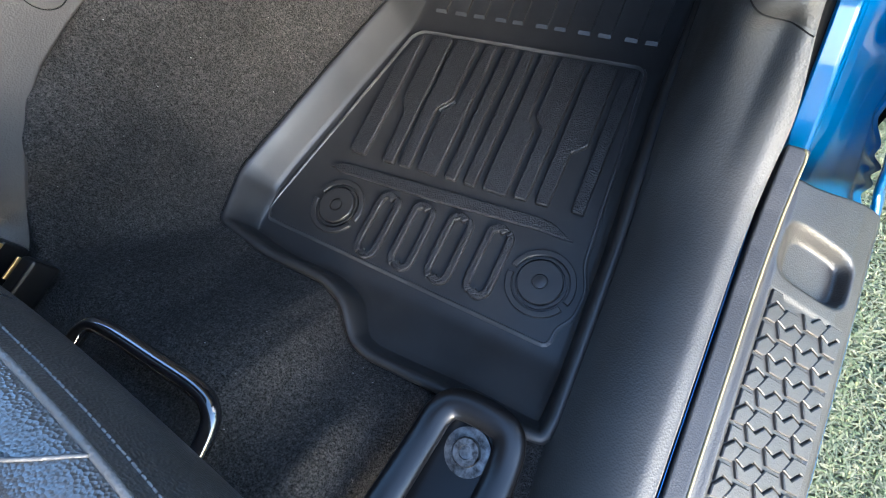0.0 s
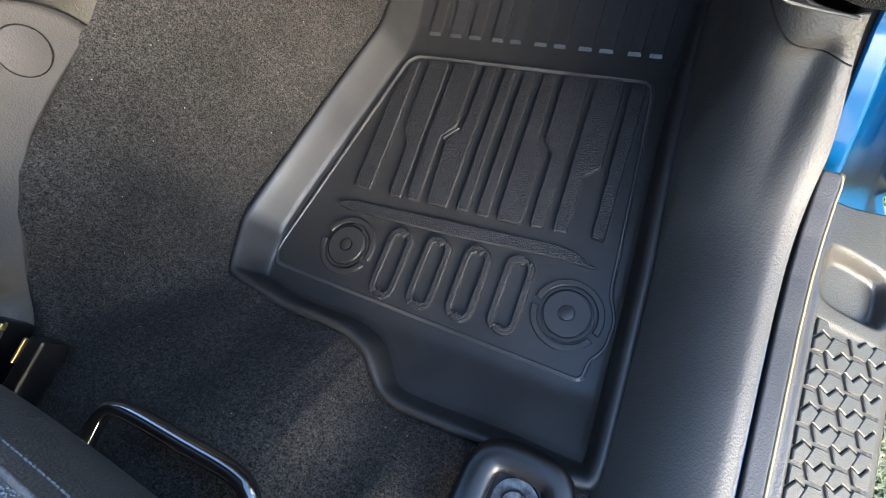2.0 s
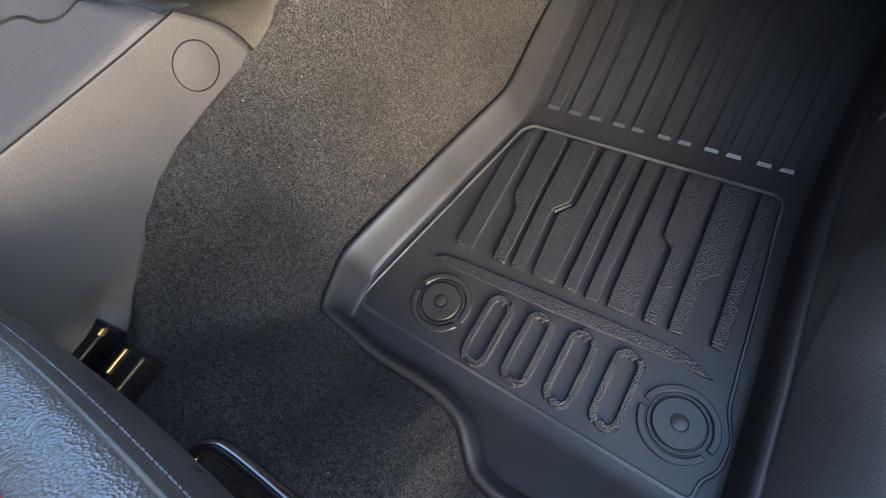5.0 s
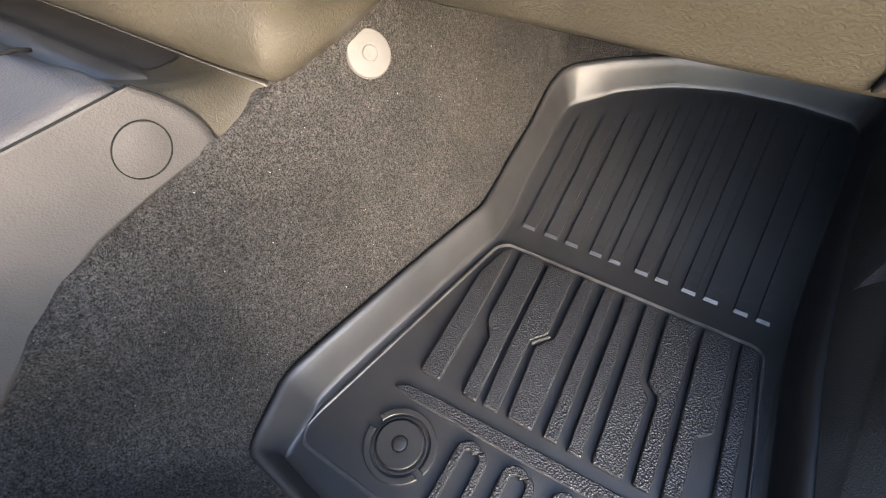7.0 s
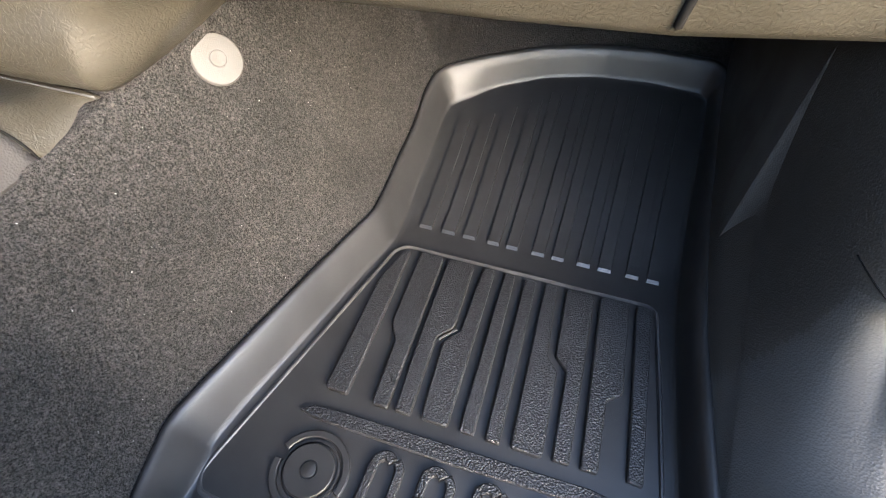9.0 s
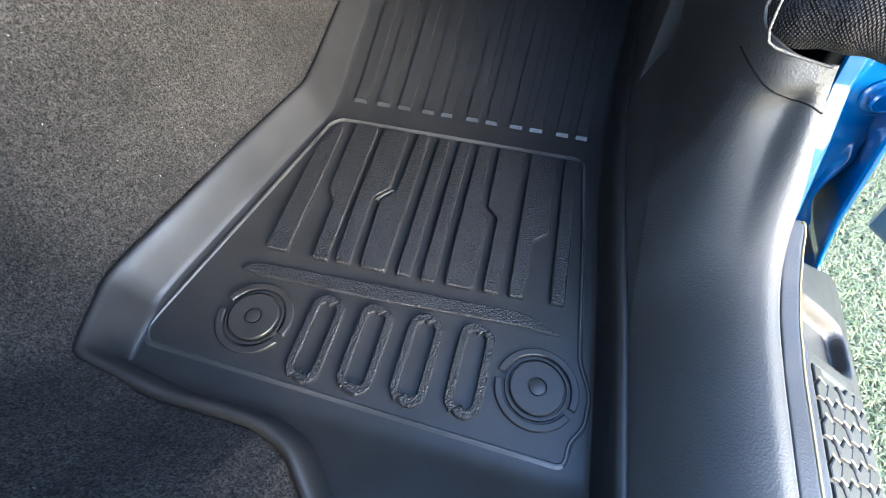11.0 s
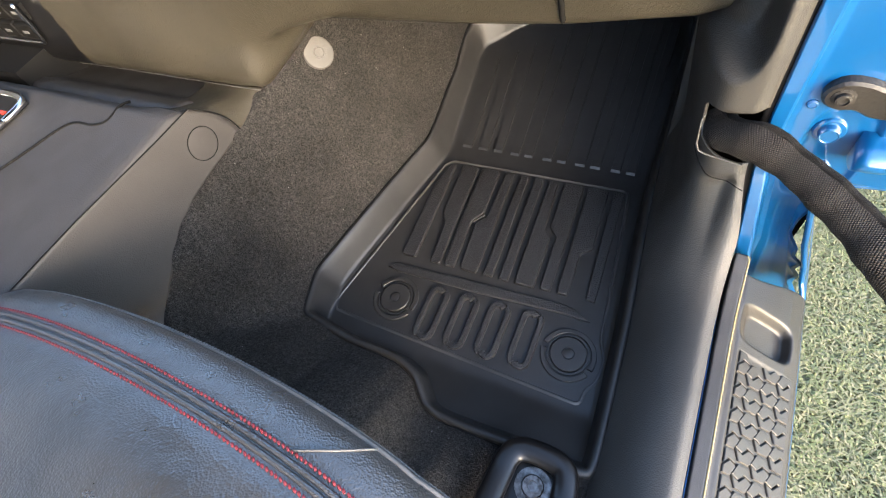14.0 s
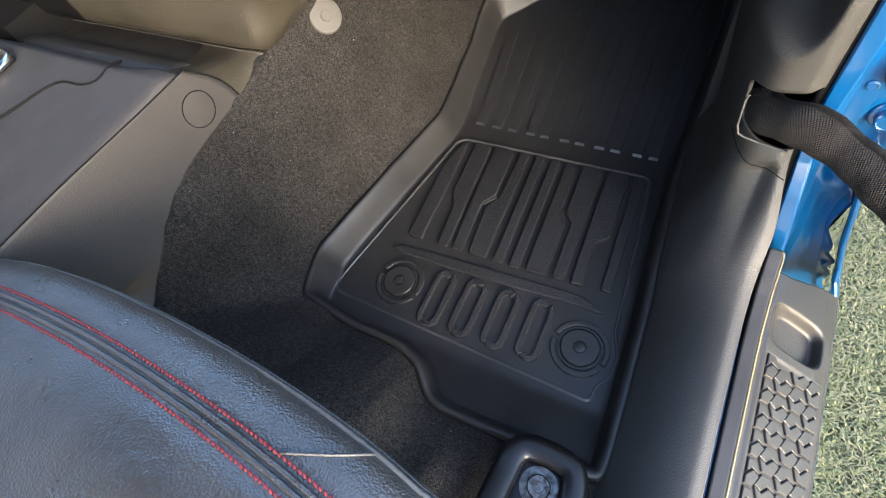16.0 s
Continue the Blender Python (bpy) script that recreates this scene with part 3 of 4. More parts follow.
def sill_mesh():
    """Sill, kick panel and footwell wall in one skin, with the loom's opening cut out."""
    nu, nv, nk, low = 60, 300, 40, 174
    vs = [sill_fn(i / nu, j / nv) for i in range(nu + 1) for j in range(nv + 1)]
    w = nv + 1
    fs = [(i * w + j, i * w + j + 1, (i + 1) * w + j + 1, (i + 1) * w + j) for i in range(nu) for j in range(nv)]
    h = nv - low + 1
    ids = [[low + j for j in range(h)]]
    for i in range(1, nk + 1):
        ids.append([len(vs) + j for j in range(h)])
        vs += [kick_fn(i / nk, j / (h - 1)) for j in range(h)]
    fs += [(ids[i][j], ids[i + 1][j], ids[i + 1][j + 1], ids[i][j + 1]) for i in range(nk) for j in range(h - 1)]
    me = mesh_of(vs, fs)
    bm = bmesh.new()
    bm.from_mesh(me)
    for (x0, z0), (x1, z1) in zip(HOLE, HOLE[1:] + HOLE[:1]):
        near = [f for f in bm.faces if 0.07 < f.calc_center_median().x < 0.17 and 0.15 < f.calc_center_median().y < 0.235 and 0.222 < f.calc_center_median().z < 0.302]
        geom = set(near) | {e for f in near for e in f.edges} | {v for f in near for v in f.verts}
        bmesh.ops.bisect_plane(bm, geom=list(geom), plane_co=(x0, 0, z0), plane_no=(z1 - z0, 0, x0 - x1), dist=1e-6)
    gone = [f for f in bm.faces if 0.15 < f.calc_center_median().y < 0.235 and in_poly(f.calc_center_median().x, f.calc_center_median().z, HOLE)]
    bmesh.ops.delete(bm, geom=gone, context="FACES")
    bm.to_mesh(me)
    bm.free()
    return me


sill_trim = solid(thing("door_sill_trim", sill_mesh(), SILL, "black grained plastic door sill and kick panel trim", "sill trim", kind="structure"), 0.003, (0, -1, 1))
hole_run = np.array([lerp_line([(0.128, 0.2361), (0.1020, 0.2400), (0.0900, 0.2425), (0.0845, 0.2450), (0.0815, 0.2520), (0.0797, 0.2780), (0.0812, 0.2830)], t) for t in np.linspace(0, 1, 70)])
part("opening_lip", tube([(x, float(np.interp(z - 0.114, PROFILE[60:, 1], PROFILE[60:, 0])) - 0.0002, z) for x, z in hole_run], 0.0010, 8), SILL, sill_trim)
# beyond the joint, panel and footwell wall take the darker, shade-toned plastic
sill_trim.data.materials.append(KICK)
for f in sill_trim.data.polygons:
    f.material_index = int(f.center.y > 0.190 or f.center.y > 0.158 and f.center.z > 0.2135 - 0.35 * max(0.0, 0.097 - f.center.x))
joint = []
for u in np.linspace(0.30, 0.99, 60):
    k = float(np.interp(np.interp(u, [0.30, 0.50, 0.75, 1.0], [0.128, 0.114, 0.101, 0.0985]), PROFILE[60:, 1], np.arange(60, 120)))
    x, y, z = sill_fn(u, k / 119)
    joint.append((x, y - 0.0002, z + 0.0001))
part("panel_joint", tube(joint, 0.0006, 6), DARK, sill_trim)
part("inner_skirt", sheet(lambda u, v: tuple(np.array(sill_fn(0, v)) * (1, 1, 1 - u) + np.array((0, 0, -0.06 * u))), 6, 200), SILL, sill_trim)


part("wall_foot", box((0.050, 0.20, -0.03), (0.060, 0.78, 0.045)), SILL, sill_trim)
# added black sheet that gives the loom opening its deep shade
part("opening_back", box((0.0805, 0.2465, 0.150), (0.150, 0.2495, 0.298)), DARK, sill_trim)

# ---- door opening: seal, scuff plate with tread, blue body ----
seal = thing("door_seal", box((0.1475, -0.75, 0.075), (0.1533, 0.16, 0.0940), 0.001), DARK, "black rubber door seal in the sill gap", "door seal", kind="structure")
body = empty("door_pillar", (0.2, 0.2, 0.0), "bright blue painted metal body side round the open doorway", "door pillar", kind="structure")
keep(part("seam_flange", box((0.1515, -0.75, 0.070), (0.1524, 0.10, 0.0985), 0.0003), BLUE), body)


def flange_rise(y):
    """The guard's inner flange climbs with the sill at its front end."""
    return float(np.interp(y, [-0.10, 0.02, 0.060, 0.090, 0.115, 0.140], [0.0, 0.002, 0.006, 0.013, 0.022, 0.034]))


def scuff_fn(u, v):
    x, z = lerp_line([(0.153, 0.075), (0.1535, 0.0990), (0.1548, 0.1008), (0.1672, 0.0995), (0.1688, 0.0984), (0.1702, 0.0966), (0.1725, 0.0952), (0.178, 0.094), (0.235, 0.0535), (0.250, 0.040), (0.2535, 0.034), (0.254, 0.015)], u)
    y1 = 0.136 + (0.019 * smoothstep(0.174, 0.25, x) - 0.002 if x > 0.172 else 0)
    y = -0.75 + (y1 + 0.75) * v
    z += flange_rise(y) * (1 - smoothstep(0.1700, 0.1735, x))
    # finger pocket
    a, b = (x - 0.209) / 0.033, (y - 0.076) / 0.026
    r = (abs(a) ** 4 + abs(b) ** 4) ** 0.25
    z -= 0.017 * (1 - smoothstep(0.66, 1.02, r)) if x > 0.174 else 0
    # sunk tread field
    if 0.179 < x < 0.2445 and y < 0.040:
        z -= 0.0020 * smoothstep(0.179, 0.181, x) * (1 - smoothstep(0.2425, 0.2445, x)) * (1 - smoothstep(0.036, 0.040, y))
    return x, y, z


def scuff_mesh():
    us = list(np.linspace(0, 1, 110))
    vs_ = np.r_[np.linspace(0, 0.75, 20), np.linspace(0.755, 1, 130)]
    vs = [scuff_fn(u, v) for u in us for v in vs_]
    w = len(vs_)
    return mesh_of(vs, [(i * w + j, i * w + j + 1, (i + 1) * w + j + 1, (i + 1) * w + j) for i in range(len(us) - 1) for j in range(w - 1)])


scuff = solid(thing("sill_guard", scuff_mesh(), SCUFF, "dark plastic entry guard with tyre-tread pattern on the sill", "sill guard"), 0.002, (0.4, 0, 1))
# thin added bead: the flange edge's warm highlight, done in colour
edge_bead = tube([(0.1688, y, 0.0986 + flange_rise(y)) for y in np.r_[np.linspace(-0.75, 0.0, 12), np.linspace(0.01, 0.128, 30)]] + [(0.1680, 0.133, 0.0988 + flange_rise(0.133)), (0.1655, 0.1358, 0.0994 + flange_rise(0.1358))], 0.0011, 8)
part("edge_bead", edge_bead, LIT_EDGE, scuff, "pale yellowish highlight painted along the edge")
half = [(-0.0131, 0.0004), (-0.0045, -0.0029), (0.0029, 0.0042), (0.0129, 0.0010), (0.0067, 0.0121), (-0.0067, 0.0121)]
slope = math.atan(0.7105)


def clipped(poly, lo, hi):
    """Outline cut off at two upright lines."""
    for limit, sign in ((lo, 1), (hi, -1)):
        out = []
        for (x0, y0), (x1, y1) in zip(poly, poly[1:] + poly[:1]):
            a, e = sign * (x0 - limit), sign * (x1 - limit)
            if a >= 0:
                out.append((x0, y0))
            if a * e < 0:
                out.append((limit, y0 + (y1 - y0) * a / (a - e)))
        poly = out
    return poly


for i in range(4):
    s = 0.0050 + 0.0220 * i
    for flip in (1, -1):
        shape = clipped([(flip * x, flip * y) for x, y in half], 0.0018 - s, 0.0780 - s)
        tread_me = pad(shape, 0.0026, chamfer=0.0007, foot=0.003)
        top = max(y for x, y in shape)
        for j in range(-2, 27):
            cy = 0.0262 + 0.018 * i - 0.027 * j
            if cy + top > 0.039 or cy < -0.55:
                continue
            ob = part("tread_block", tread_me, SCUFF, scuff)
            ob.matrix_basis = Matrix.Translation((0.1790 + s * math.cos(slope), cy, 0.0933 - s * math.sin(slope) - 0.0020)) @ Matrix.Rotation(slope, 4, "Y")

# rocker below the guard, and the pillar that carries the hinges
keep(solid(part("rocker", sheet(lambda u, v: (*lerp_line([(0.2515, 0.036), (0.2560, 0.030), (0.2585, 0.010), (0.262, -0.05), (0.255, -0.14), (0.20, -0.19)], u)[:1], -0.75 + 0.905 * v, lerp_line([(0.2515, 0.036), (0.2560, 0.030), (0.2585, 0.010), (0.262, -0.05), (0.255, -0.14), (0.20, -0.19)], u)[1]), 24, 8), BLUE), 0.002, (1, 0, 0)), body)


STRIP_Z = [-0.12, 0.05, 0.12, 0.178, 0.216, 0.26, 0.36, 0.60]
STRIP_Y = [0.146, 0.146, 0.150, 0.168, 0.185, 0.193, 0.197, 0.204]
STRIP_L = [0.162, 0.160, 0.153, 0.1455, 0.1405, 0.1365, 0.135, 0.135]
STRIP_R = [0.190, 0.182, 0.170, 0.160, 0.1540, 0.1505, 0.1515, 0.1525]
FACE_Y = 0.222


def recess(x, z):
    """Pressed seat of the hinge: 1 inside its rounded outline."""
    r = (abs((x - 0.206) / 0.030) ** 3.5 + abs((z - 0.212) / 0.068) ** 3.5) ** (1 / 3.5)
    return 1 - smoothstep(0.84, 1.03, r)


def pillar_fn(u, v):
    z = -0.12 + 0.72 * v
    ys, xl, xr = (float(np.interp(z, STRIP_Z, k)) for k in (STRIP_Y, STRIP_L, STRIP_R))
    xe = float(np.interp(z, [-0.12, -0.05, 0.0, 0.045, 0.075, 0.12, 0.166, 0.176, 0.60], [0.286, 0.268, 0.250, 0.234, 0.2240, 0.2185, 0.219, 0.34, 0.34]))
    bend = [(0.0, xl, ys + 0.020), (0.05, xl + 0.0004, ys + 0.002), (0.08, xl + 0.002, ys), (0.20, xr - 0.002, ys), (0.24, xr, ys + 0.0012), (0.27, xr + 0.0012, ys + 0.004), (0.31, xr + 0.0022, 0.5 * (ys + FACE_Y)), (0.36, xr + 0.005, FACE_Y - 0.003), (0.40, xr + 0.011, FACE_Y), (1.0, xe, FACE_Y + 0.004)]
    x = float(np.interp(u, [k[0] for k in bend], [k[1] for k in bend]))
    y = float(np.interp(u, [k[0] for k in bend], [k[2] for k in bend]))
    low = 1 - smoothstep(0.11, 0.15, z)
    wave = (0.0030 * math.sin(z * 128 + 2.2 * math.sin(z * 40)) + 0.0030 * math.sin(z * 57 + 1)) * low
    flange = smoothstep(0.86, 0.95, u)
    y += 0.006 * recess(x, z) - 0.003 * flange * low + 0.004 * smoothstep(0.5, 0.7, u) * (1 - flange) * low
    return x + wave * flange, y, z


keep(solid(part("hinge_pillar", sheet(pillar_fn, 150, 210), BLUE), 0.0015, (0, -1, 0)), body)


def gap_fn(u, v):
    z = 0.09 + 0.51 * v
    return 0.130 + (float(np.interp(z, STRIP_Z, STRIP_L)) + 0.002 - 0.130) * u, float(np.interp(z, STRIP_Z, STRIP_Y)) + 0.004, z


keep(solid(part("seal_strip", sheet(gap_fn, 2, 60), DARK), 0.003, (0, -1, 0)), body)


def edge_fn(u, v):
    """Outer skin of the cowl side beyond the gap."""
    z = -0.03 + 0.23 * v
    x0 = float(np.interp(z, [-0.03, 0.005, 0.02, 0.045, 0.085, 0.125, 0.165, 0.20], [0.266, 0.263, 0.2555, 0.249, 0.2355, 0.2255, 0.215, 0.208])) - 0.0075
    near = float(np.interp(z, [-0.03, 0.005, 0.02, 0.045], [0.050, 0.025, 0.007, 0.0]))
    x, y = lerp_line([(0.0, 0.197 - near), (0.002, 0.190 - near), (0.0055, 0.191 - near), (0.0076, 0.198 - near), (0.009, 0.30)], u)
    return x0 + x, y, z


keep(solid(part("fender_edge", sheet(edge_fn, 24, 60), BLUE), 0.0015, (0.3, -1, 0)), body)
# added black sheet for the shade in the gap before the fender
keep(part("gap_backing", box((0.16, 0.285, -0.2), (0.248, 0.293, 0.6)), DARK), body)

# lower door hinge with its bolts
hinge = empty("door_hinge", (0.19, 0.215, 0.25), "blue painted lower door hinge bolted to the pillar", "hinge")



def bolt_at(x, z):
    washer = keep(part("washer", disc(0.014, 0.003, (x, 0.2275, z), (0.0, -1, 0.05), [(0.0145, -0.002), (0.0142, 0.001), (0.0128, 0.0026), (0.0100, 0.0030), (0.0, 0.0030)]), BLUE), hinge)
    part("bolt_head", disc(0.009, 0.008, (x, 0.2245, z), (0.0, -1, 0.05), [(0.0098, 0.0), (0.0094, 0.0055), (0.0080, 0.0072), (0.0072, 0.0064), (0.0, 0.0064)], 12), BLUE, washer)


for x, z in ((0.195, 0.243), (0.203, 0.186)):
    bolt_at(x, z)
keep(part("arm", tube(smooth_line([(0.222, 0.236, 0.228), (0.255, 0.240, 0.228), (0.31, 0.275, 0.228), (0.40, 0.36, 0.228)], 24), 0.040, 20, 0.45), BLUE), hinge)
keep(part("small_rivet", disc(0.005, 0.002, (0.1690, 0.2215, 0.278), (0.0, -1, 0.05), [(0.0055, -0.003), (0.005, 0.001), (0.0035, 0.0022), (0.003, 0.0014), (0.0, 0.0014)], 20), BLUE), hinge)
outline = smooth_line([(0.171, 0.300, 0), (0.173, 0.288, 0), (0.186, 0.281, 0), (0.200, 0.282, 0), (0.212, 0.276, 0), (0.232, 0.275, 0), (0.262, 0.282, 0), (0.262, 0.306, 0), (0.236, 0.303, 0), (0.218, 0.306, 0), (0.200, 0.312, 0), (0.182, 0.312, 0)], 60, True)[:, :2]
plate = pad([tuple(p) for p in outline], 0.007, chamfer=0.0025, foot=0.004)
plate.transform(Matrix(((1, 0, 0, 0), (0, 0, -1, 0.2185), (0, 1, 0, 0), (0, 0, 0, 1))))
bracket = keep(part("check_bracket", plate, DARKBROWN), hinge)
part("check_bolt", disc(0.007, 0.004, (0.2310, 0.2115, 0.2905), (0.0, -1, 0.1), [(0.0085, -0.003), (0.0082, 0.0010), (0.0060, 0.0014), (0.0056, 0.0040), (0.0, 0.0040)], 12), DARKBROWN, bracket)
part("check_bolt", disc(0.007, 0.004, (0.1860, 0.2115, 0.2965), (0.0, -1, 0.1), [(0.0098, -0.003), (0.0094, 0.0010), (0.0066, 0.0014), (0.0062, 0.0050), (0.0045, 0.0054), (0.0040, 0.0036), (0.0, 0.0036)], 12), DARKBROWN, bracket)

# open door
door = empty("door_1", (0.435, 0.40, -0.13), "open bright blue car door standing out over the lawn", "car door", kind="structure")


def door_mesh():
    out = round_corners([(0.0, -0.13, 0), (0.75, -0.15, 0), (0.75, 0.75, 0), (-0.06, 0.75, 0), (-0.06, 0.05, 0)], 0.4)[:, :2]
    dx, dy = 0.84, 0.54
    vs, n = [], len(out)
    for ins, _, t in [(0.008, 0, 0.0), (0.0, 0, 0.007), (0.0, 0, 0.045), (0.008, 0, 0.052)]:
        for s, z in inset(out, ins):
            vs.append((0.435 + dx * s + dy * t, 0.40 + dy * s - dx * t, z))
    fs = [(r * n + k, r * n + (k + 1) % n, (r + 1) * n + (k + 1) % n, (r + 1) * n + k) for r in range(3) for k in range(n)]
    fs += [tuple(range(n)), tuple(3 * n + k for k in range(n))]
    return mesh_of(vs, fs, False)


keep(part("door_shell", door_mesh(), BLUE), door)

# fabric-sleeved wiring loom from the kick panel to the door
LOOM = [(0.0985, 0.226, 0.2400), (0.1005, 0.2085, 0.2450), (0.1065, 0.1960, 0.2505), (0.1175, 0.1860, 0.2575), (0.1377, 0.1728, 0.2650), (0.1593, 0.1561, 0.2646), (0.1873, 0.1304, 0.2634), (0.219, 0.0973, 0.2600), (0.247, 0.066, 0.252), (0.29, 0.03, 0.215), (0.36, 0.06, 0.15), (0.42, 0.22, 0.11), (0.45, 0.385, 0.10)]
lp = smooth_line(LOOM, 130)
lr = [0.0178 + 0.0014 * math.sin(k * 0.21) + 0.0011 * math.sin(k * 0.53 + 1) + 0.0006 * math.sin(k * 1.3) - 0.0010 * max(0, 1 - k / 10) for k in range(130)]
loom = thing("wiring_loom", tube(lp, lr, 28, 0.92, uv=True), WOVEN, "black woven fabric sleeve over the door wiring loom", "wiring loom")
ridge = [(p[0] + 0.004, p[1] + 0.006, p[2] + r * 0.86) for p, r in zip(lp, lr)]
part("seam", tube(ridge, 0.0035, 8, uv=True), WOVEN, loom)

# ---- console ----
console = empty("centre_console", (-0.6, -0.1, 0.12), "dark grey plastic centre console beside the carpeted tunnel", "centre console")
UPPER = [(-0.75, 0.345), (-0.30, 0.342), (-0.214, 0.341), (-0.144, 0.339), (-0.068, 0.334), (-0.02, 0.331), (0.042, 0.3285)]


def side_x(z):
    return -0.4885 - 0.03 * (z - 0.25)


def side_fn(u, v):
    a, b = lerp_line(LOWER, u), lerp_line(UPPER, u)
    y, z = a + (b - a) * v
    y += 0.010 * math.sin(math.pi * v) * smoothstep(0.9, 1.0, u)
    dent = 0.012 * math.exp(-((y + 0.195) / 0.016) ** 2 - ((z - 0.190) / 0.014) ** 2)
    return side_x(z) - dent, y, z


keep(solid(part("side_panel", sheet(side_fn, 110, 30), CONSOLE), 0.003, (1, 0, 0)), console)
cc = Vector((side_x(0.285) + 0.0004, 0.0265, 0.285))
cn = Vector((1, 0, 0.03)).normalized()
cap = keep(part("round_cap", disc(0.0215, 0.001, cc, cn, [(0.0216, -0.0005), (0.0212, 0.0006), (0.0205, 0.0008), (0.0, 0.0008)], 48), CONSOLE), console)
keep(part("cap_groove", disc(0.023, 0.001, cc, cn, [(0.0226, 0.0002), (0.0225, 0.0009), (0.0217, 0.0009), (0.0215, 0.0002)], 48), DARK), console)
TOPSEC = [(-0.4908, 0.318), (-0.4914, 0.3305), (-0.494, 0.3355), (-0.502, 0.338), (-0.53, 0.3395), (-0.60, 0.341), (-0.75, 0.343), (-0.95, 0.340)]



def top_fn(u, v):
    x, z = lerp_line(TOPSEC, u)
    y0 = -0.75 + (0.040 + 0.75) * v
    z += -0.022 * smoothstep(0.012, 0.045, y0) * (0.4 + 0.6 * smoothstep(-0.52, -0.60, x)) + (0.0 if v < 1 else -0.02)
    return x, y0, z


keep(solid(part("top_panel", sheet(top_fn, 160, 200), CONSOLE), 0.003), console)
seam_pts = [(side_x(z) + 0.0006, y, z + 0.0008) for y, z in [lerp_line(UPPER, t) for t in np.linspace(0, 1, 40)]]
keep(part("front_gap", tube([tuple(np.array(side_fn(1, v)) + (0.0008, 0.0012, 0)) for v in np.linspace(0, 1, 24)], 0.0010, 6), DARK), console)
keep(part("panel_gap", tube(seam_pts, 0.0008, 6), DARK), console)
groove = smooth_line([(-0.592, 0.035, 0.334), (-0.589, 0.020, 0.3405), (-0.583, -0.006, 0.3415), (-0.600, -0.018, 0.342), (-0.643, -0.027, 0.343), (-0.672, -0.095, 0.344), (-0.74, -0.25, 0.345)], 50)
keep(part("plate_gap", tube(groove + np.array((0, 0, -0.0012)), 0.0018, 6), DARK), console)
CHEEK_LOW = [(-0.487, 0.086, 0.253), (-0.491, 0.070, 0.285), (-0.497, 0.052, 0.314), (-0.510, 0.044, 0.321), (-0.570, 0.042, 0.310)]
CHEEK_TOP = [(-0.474, 0.147, 0.268), (-0.482, 0.146, 0.273), (-0.500, 0.145, 0.277), (-0.530, 0.145, 0.278), (-0.590, 0.145, 0.279)]


def cheek_fn(u, v):
    p = lerp_line(CHEEK_LOW, u) * (1 - v) + lerp_line(CHEEK_TOP, u) * v
    return p[0], p[1] + 0.012 * math.sin(math.pi * v), p[2] - 0.010 * math.sin(math.pi * v)


keep(solid(part("front_cheek", sheet(cheek_fn, 24, 20), DASH), 0.003, (0.3, -1, 0.5)), console)
bezel = []
for a in np.linspace(0, 2 * math.pi, 80):
    c, s = math.cos(a), math.sin(a)
    bezel.append((-0.822 + 0.070 * np.sign(c) * abs(c) ** 0.45, -0.050 + 0.046 * np.sign(s) * abs(s) ** 0.45, 0.3495))
keep(part("selector_bezel", tube(bezel, 0.0055, 10, 0.8), CHROME, label="satin chrome selector bezel"), console)
keep(part("selector_plate", box((-0.888, -0.093, 0.340), (-0.756, -0.007, 0.3485), 0.003), GLOSSBLACK), console)
for k in range(4):
    keep(part("print_bar", box((-0.787 - 0.004 * (k % 2), -0.078 + 0.013 * k, 0.3480), (-0.770, -0.072 + 0.013 * k, 0.3492)), REDPRINT), console)

# ---- dashboard ----
dash = empty("dashboard", (-0.3, 0.3, 0.28), "dark grained dashboard with glovebox above the footwell", "dashboard")
EDGE_PTS = [(-1.3, 0.140, 0.282), (-0.75, 0.140, 0.283), (-0.55, 0.140, 0.280), (-0.467, 0.140, 0.280), (-0.452, 0.160, 0.294), (-0.438, 0.180, 0.308), (-0.424, 0.201, 0.322), (-0.411, 0.219, 0.331), (-0.395, 0.2245, 0.332),
            (-0.30, 0.226, 0.332), (-0.18, 0.228, 0.332), (-0.072, 0.236, 0.332), (0.05, 0.252, 0.337), (0.13, 0.285, 0.345)]
EDGE = np.array([lerp_line(EDGE_PTS, t) for t in np.linspace(0, 1, 200)])


soft_x = np.linspace(-0.16, 0.16, 41)
BROAD = np.array([[p[0], *(np.mean([np.interp(p[0] + d, EDGE[:, 0], EDGE[:, c]) for d in soft_x]) for c in (1, 2))] for p in EDGE])
FACE = [(0.40, 0.03), (0.10, 0.008), (0.02, 0.0), (0.006, 0.0005), (0.0, 0.005), (-0.006, 0.016), (-0.026, 0.05), (-0.052, 0.10), (-0.060, 0.18), (0.0, 0.25), (0.12, 0.26), (0.5, 0.27)]
STACK = [(0.40, 0.03), (0.10, 0.0), (0.02, -0.002), (0.004, 0.0), (-0.003, 0.003), (-0.016, 0.014), (-0.028, 0.030), (-0.030, 0.055), (-0.018, 0.110), (0.005, 0.20), (0.10, 0.29), (0.5, 0.31)]


def dash_fn(u, v):
    k = min(199, int(round(u * 199)))
    w = smoothstep(-0.34, -0.52, EDGE[k, 0])
    dy, dz = lerp_line(FACE, v) * (1 - w) + lerp_line(STACK, v) * w
    f = smoothstep(0.002, 0.050, dz) if v > 0.3 else 0.0
    x, y, z = EDGE[k] * (1 - f) + BROAD[k] * f
    return x, y + dy, z + dz


keep(solid(part("dash_panel", sheet(dash_fn, 199, 140), DASH), 0.004, (0, -1, 0)), dash)


dash_panel = dash.children[0]
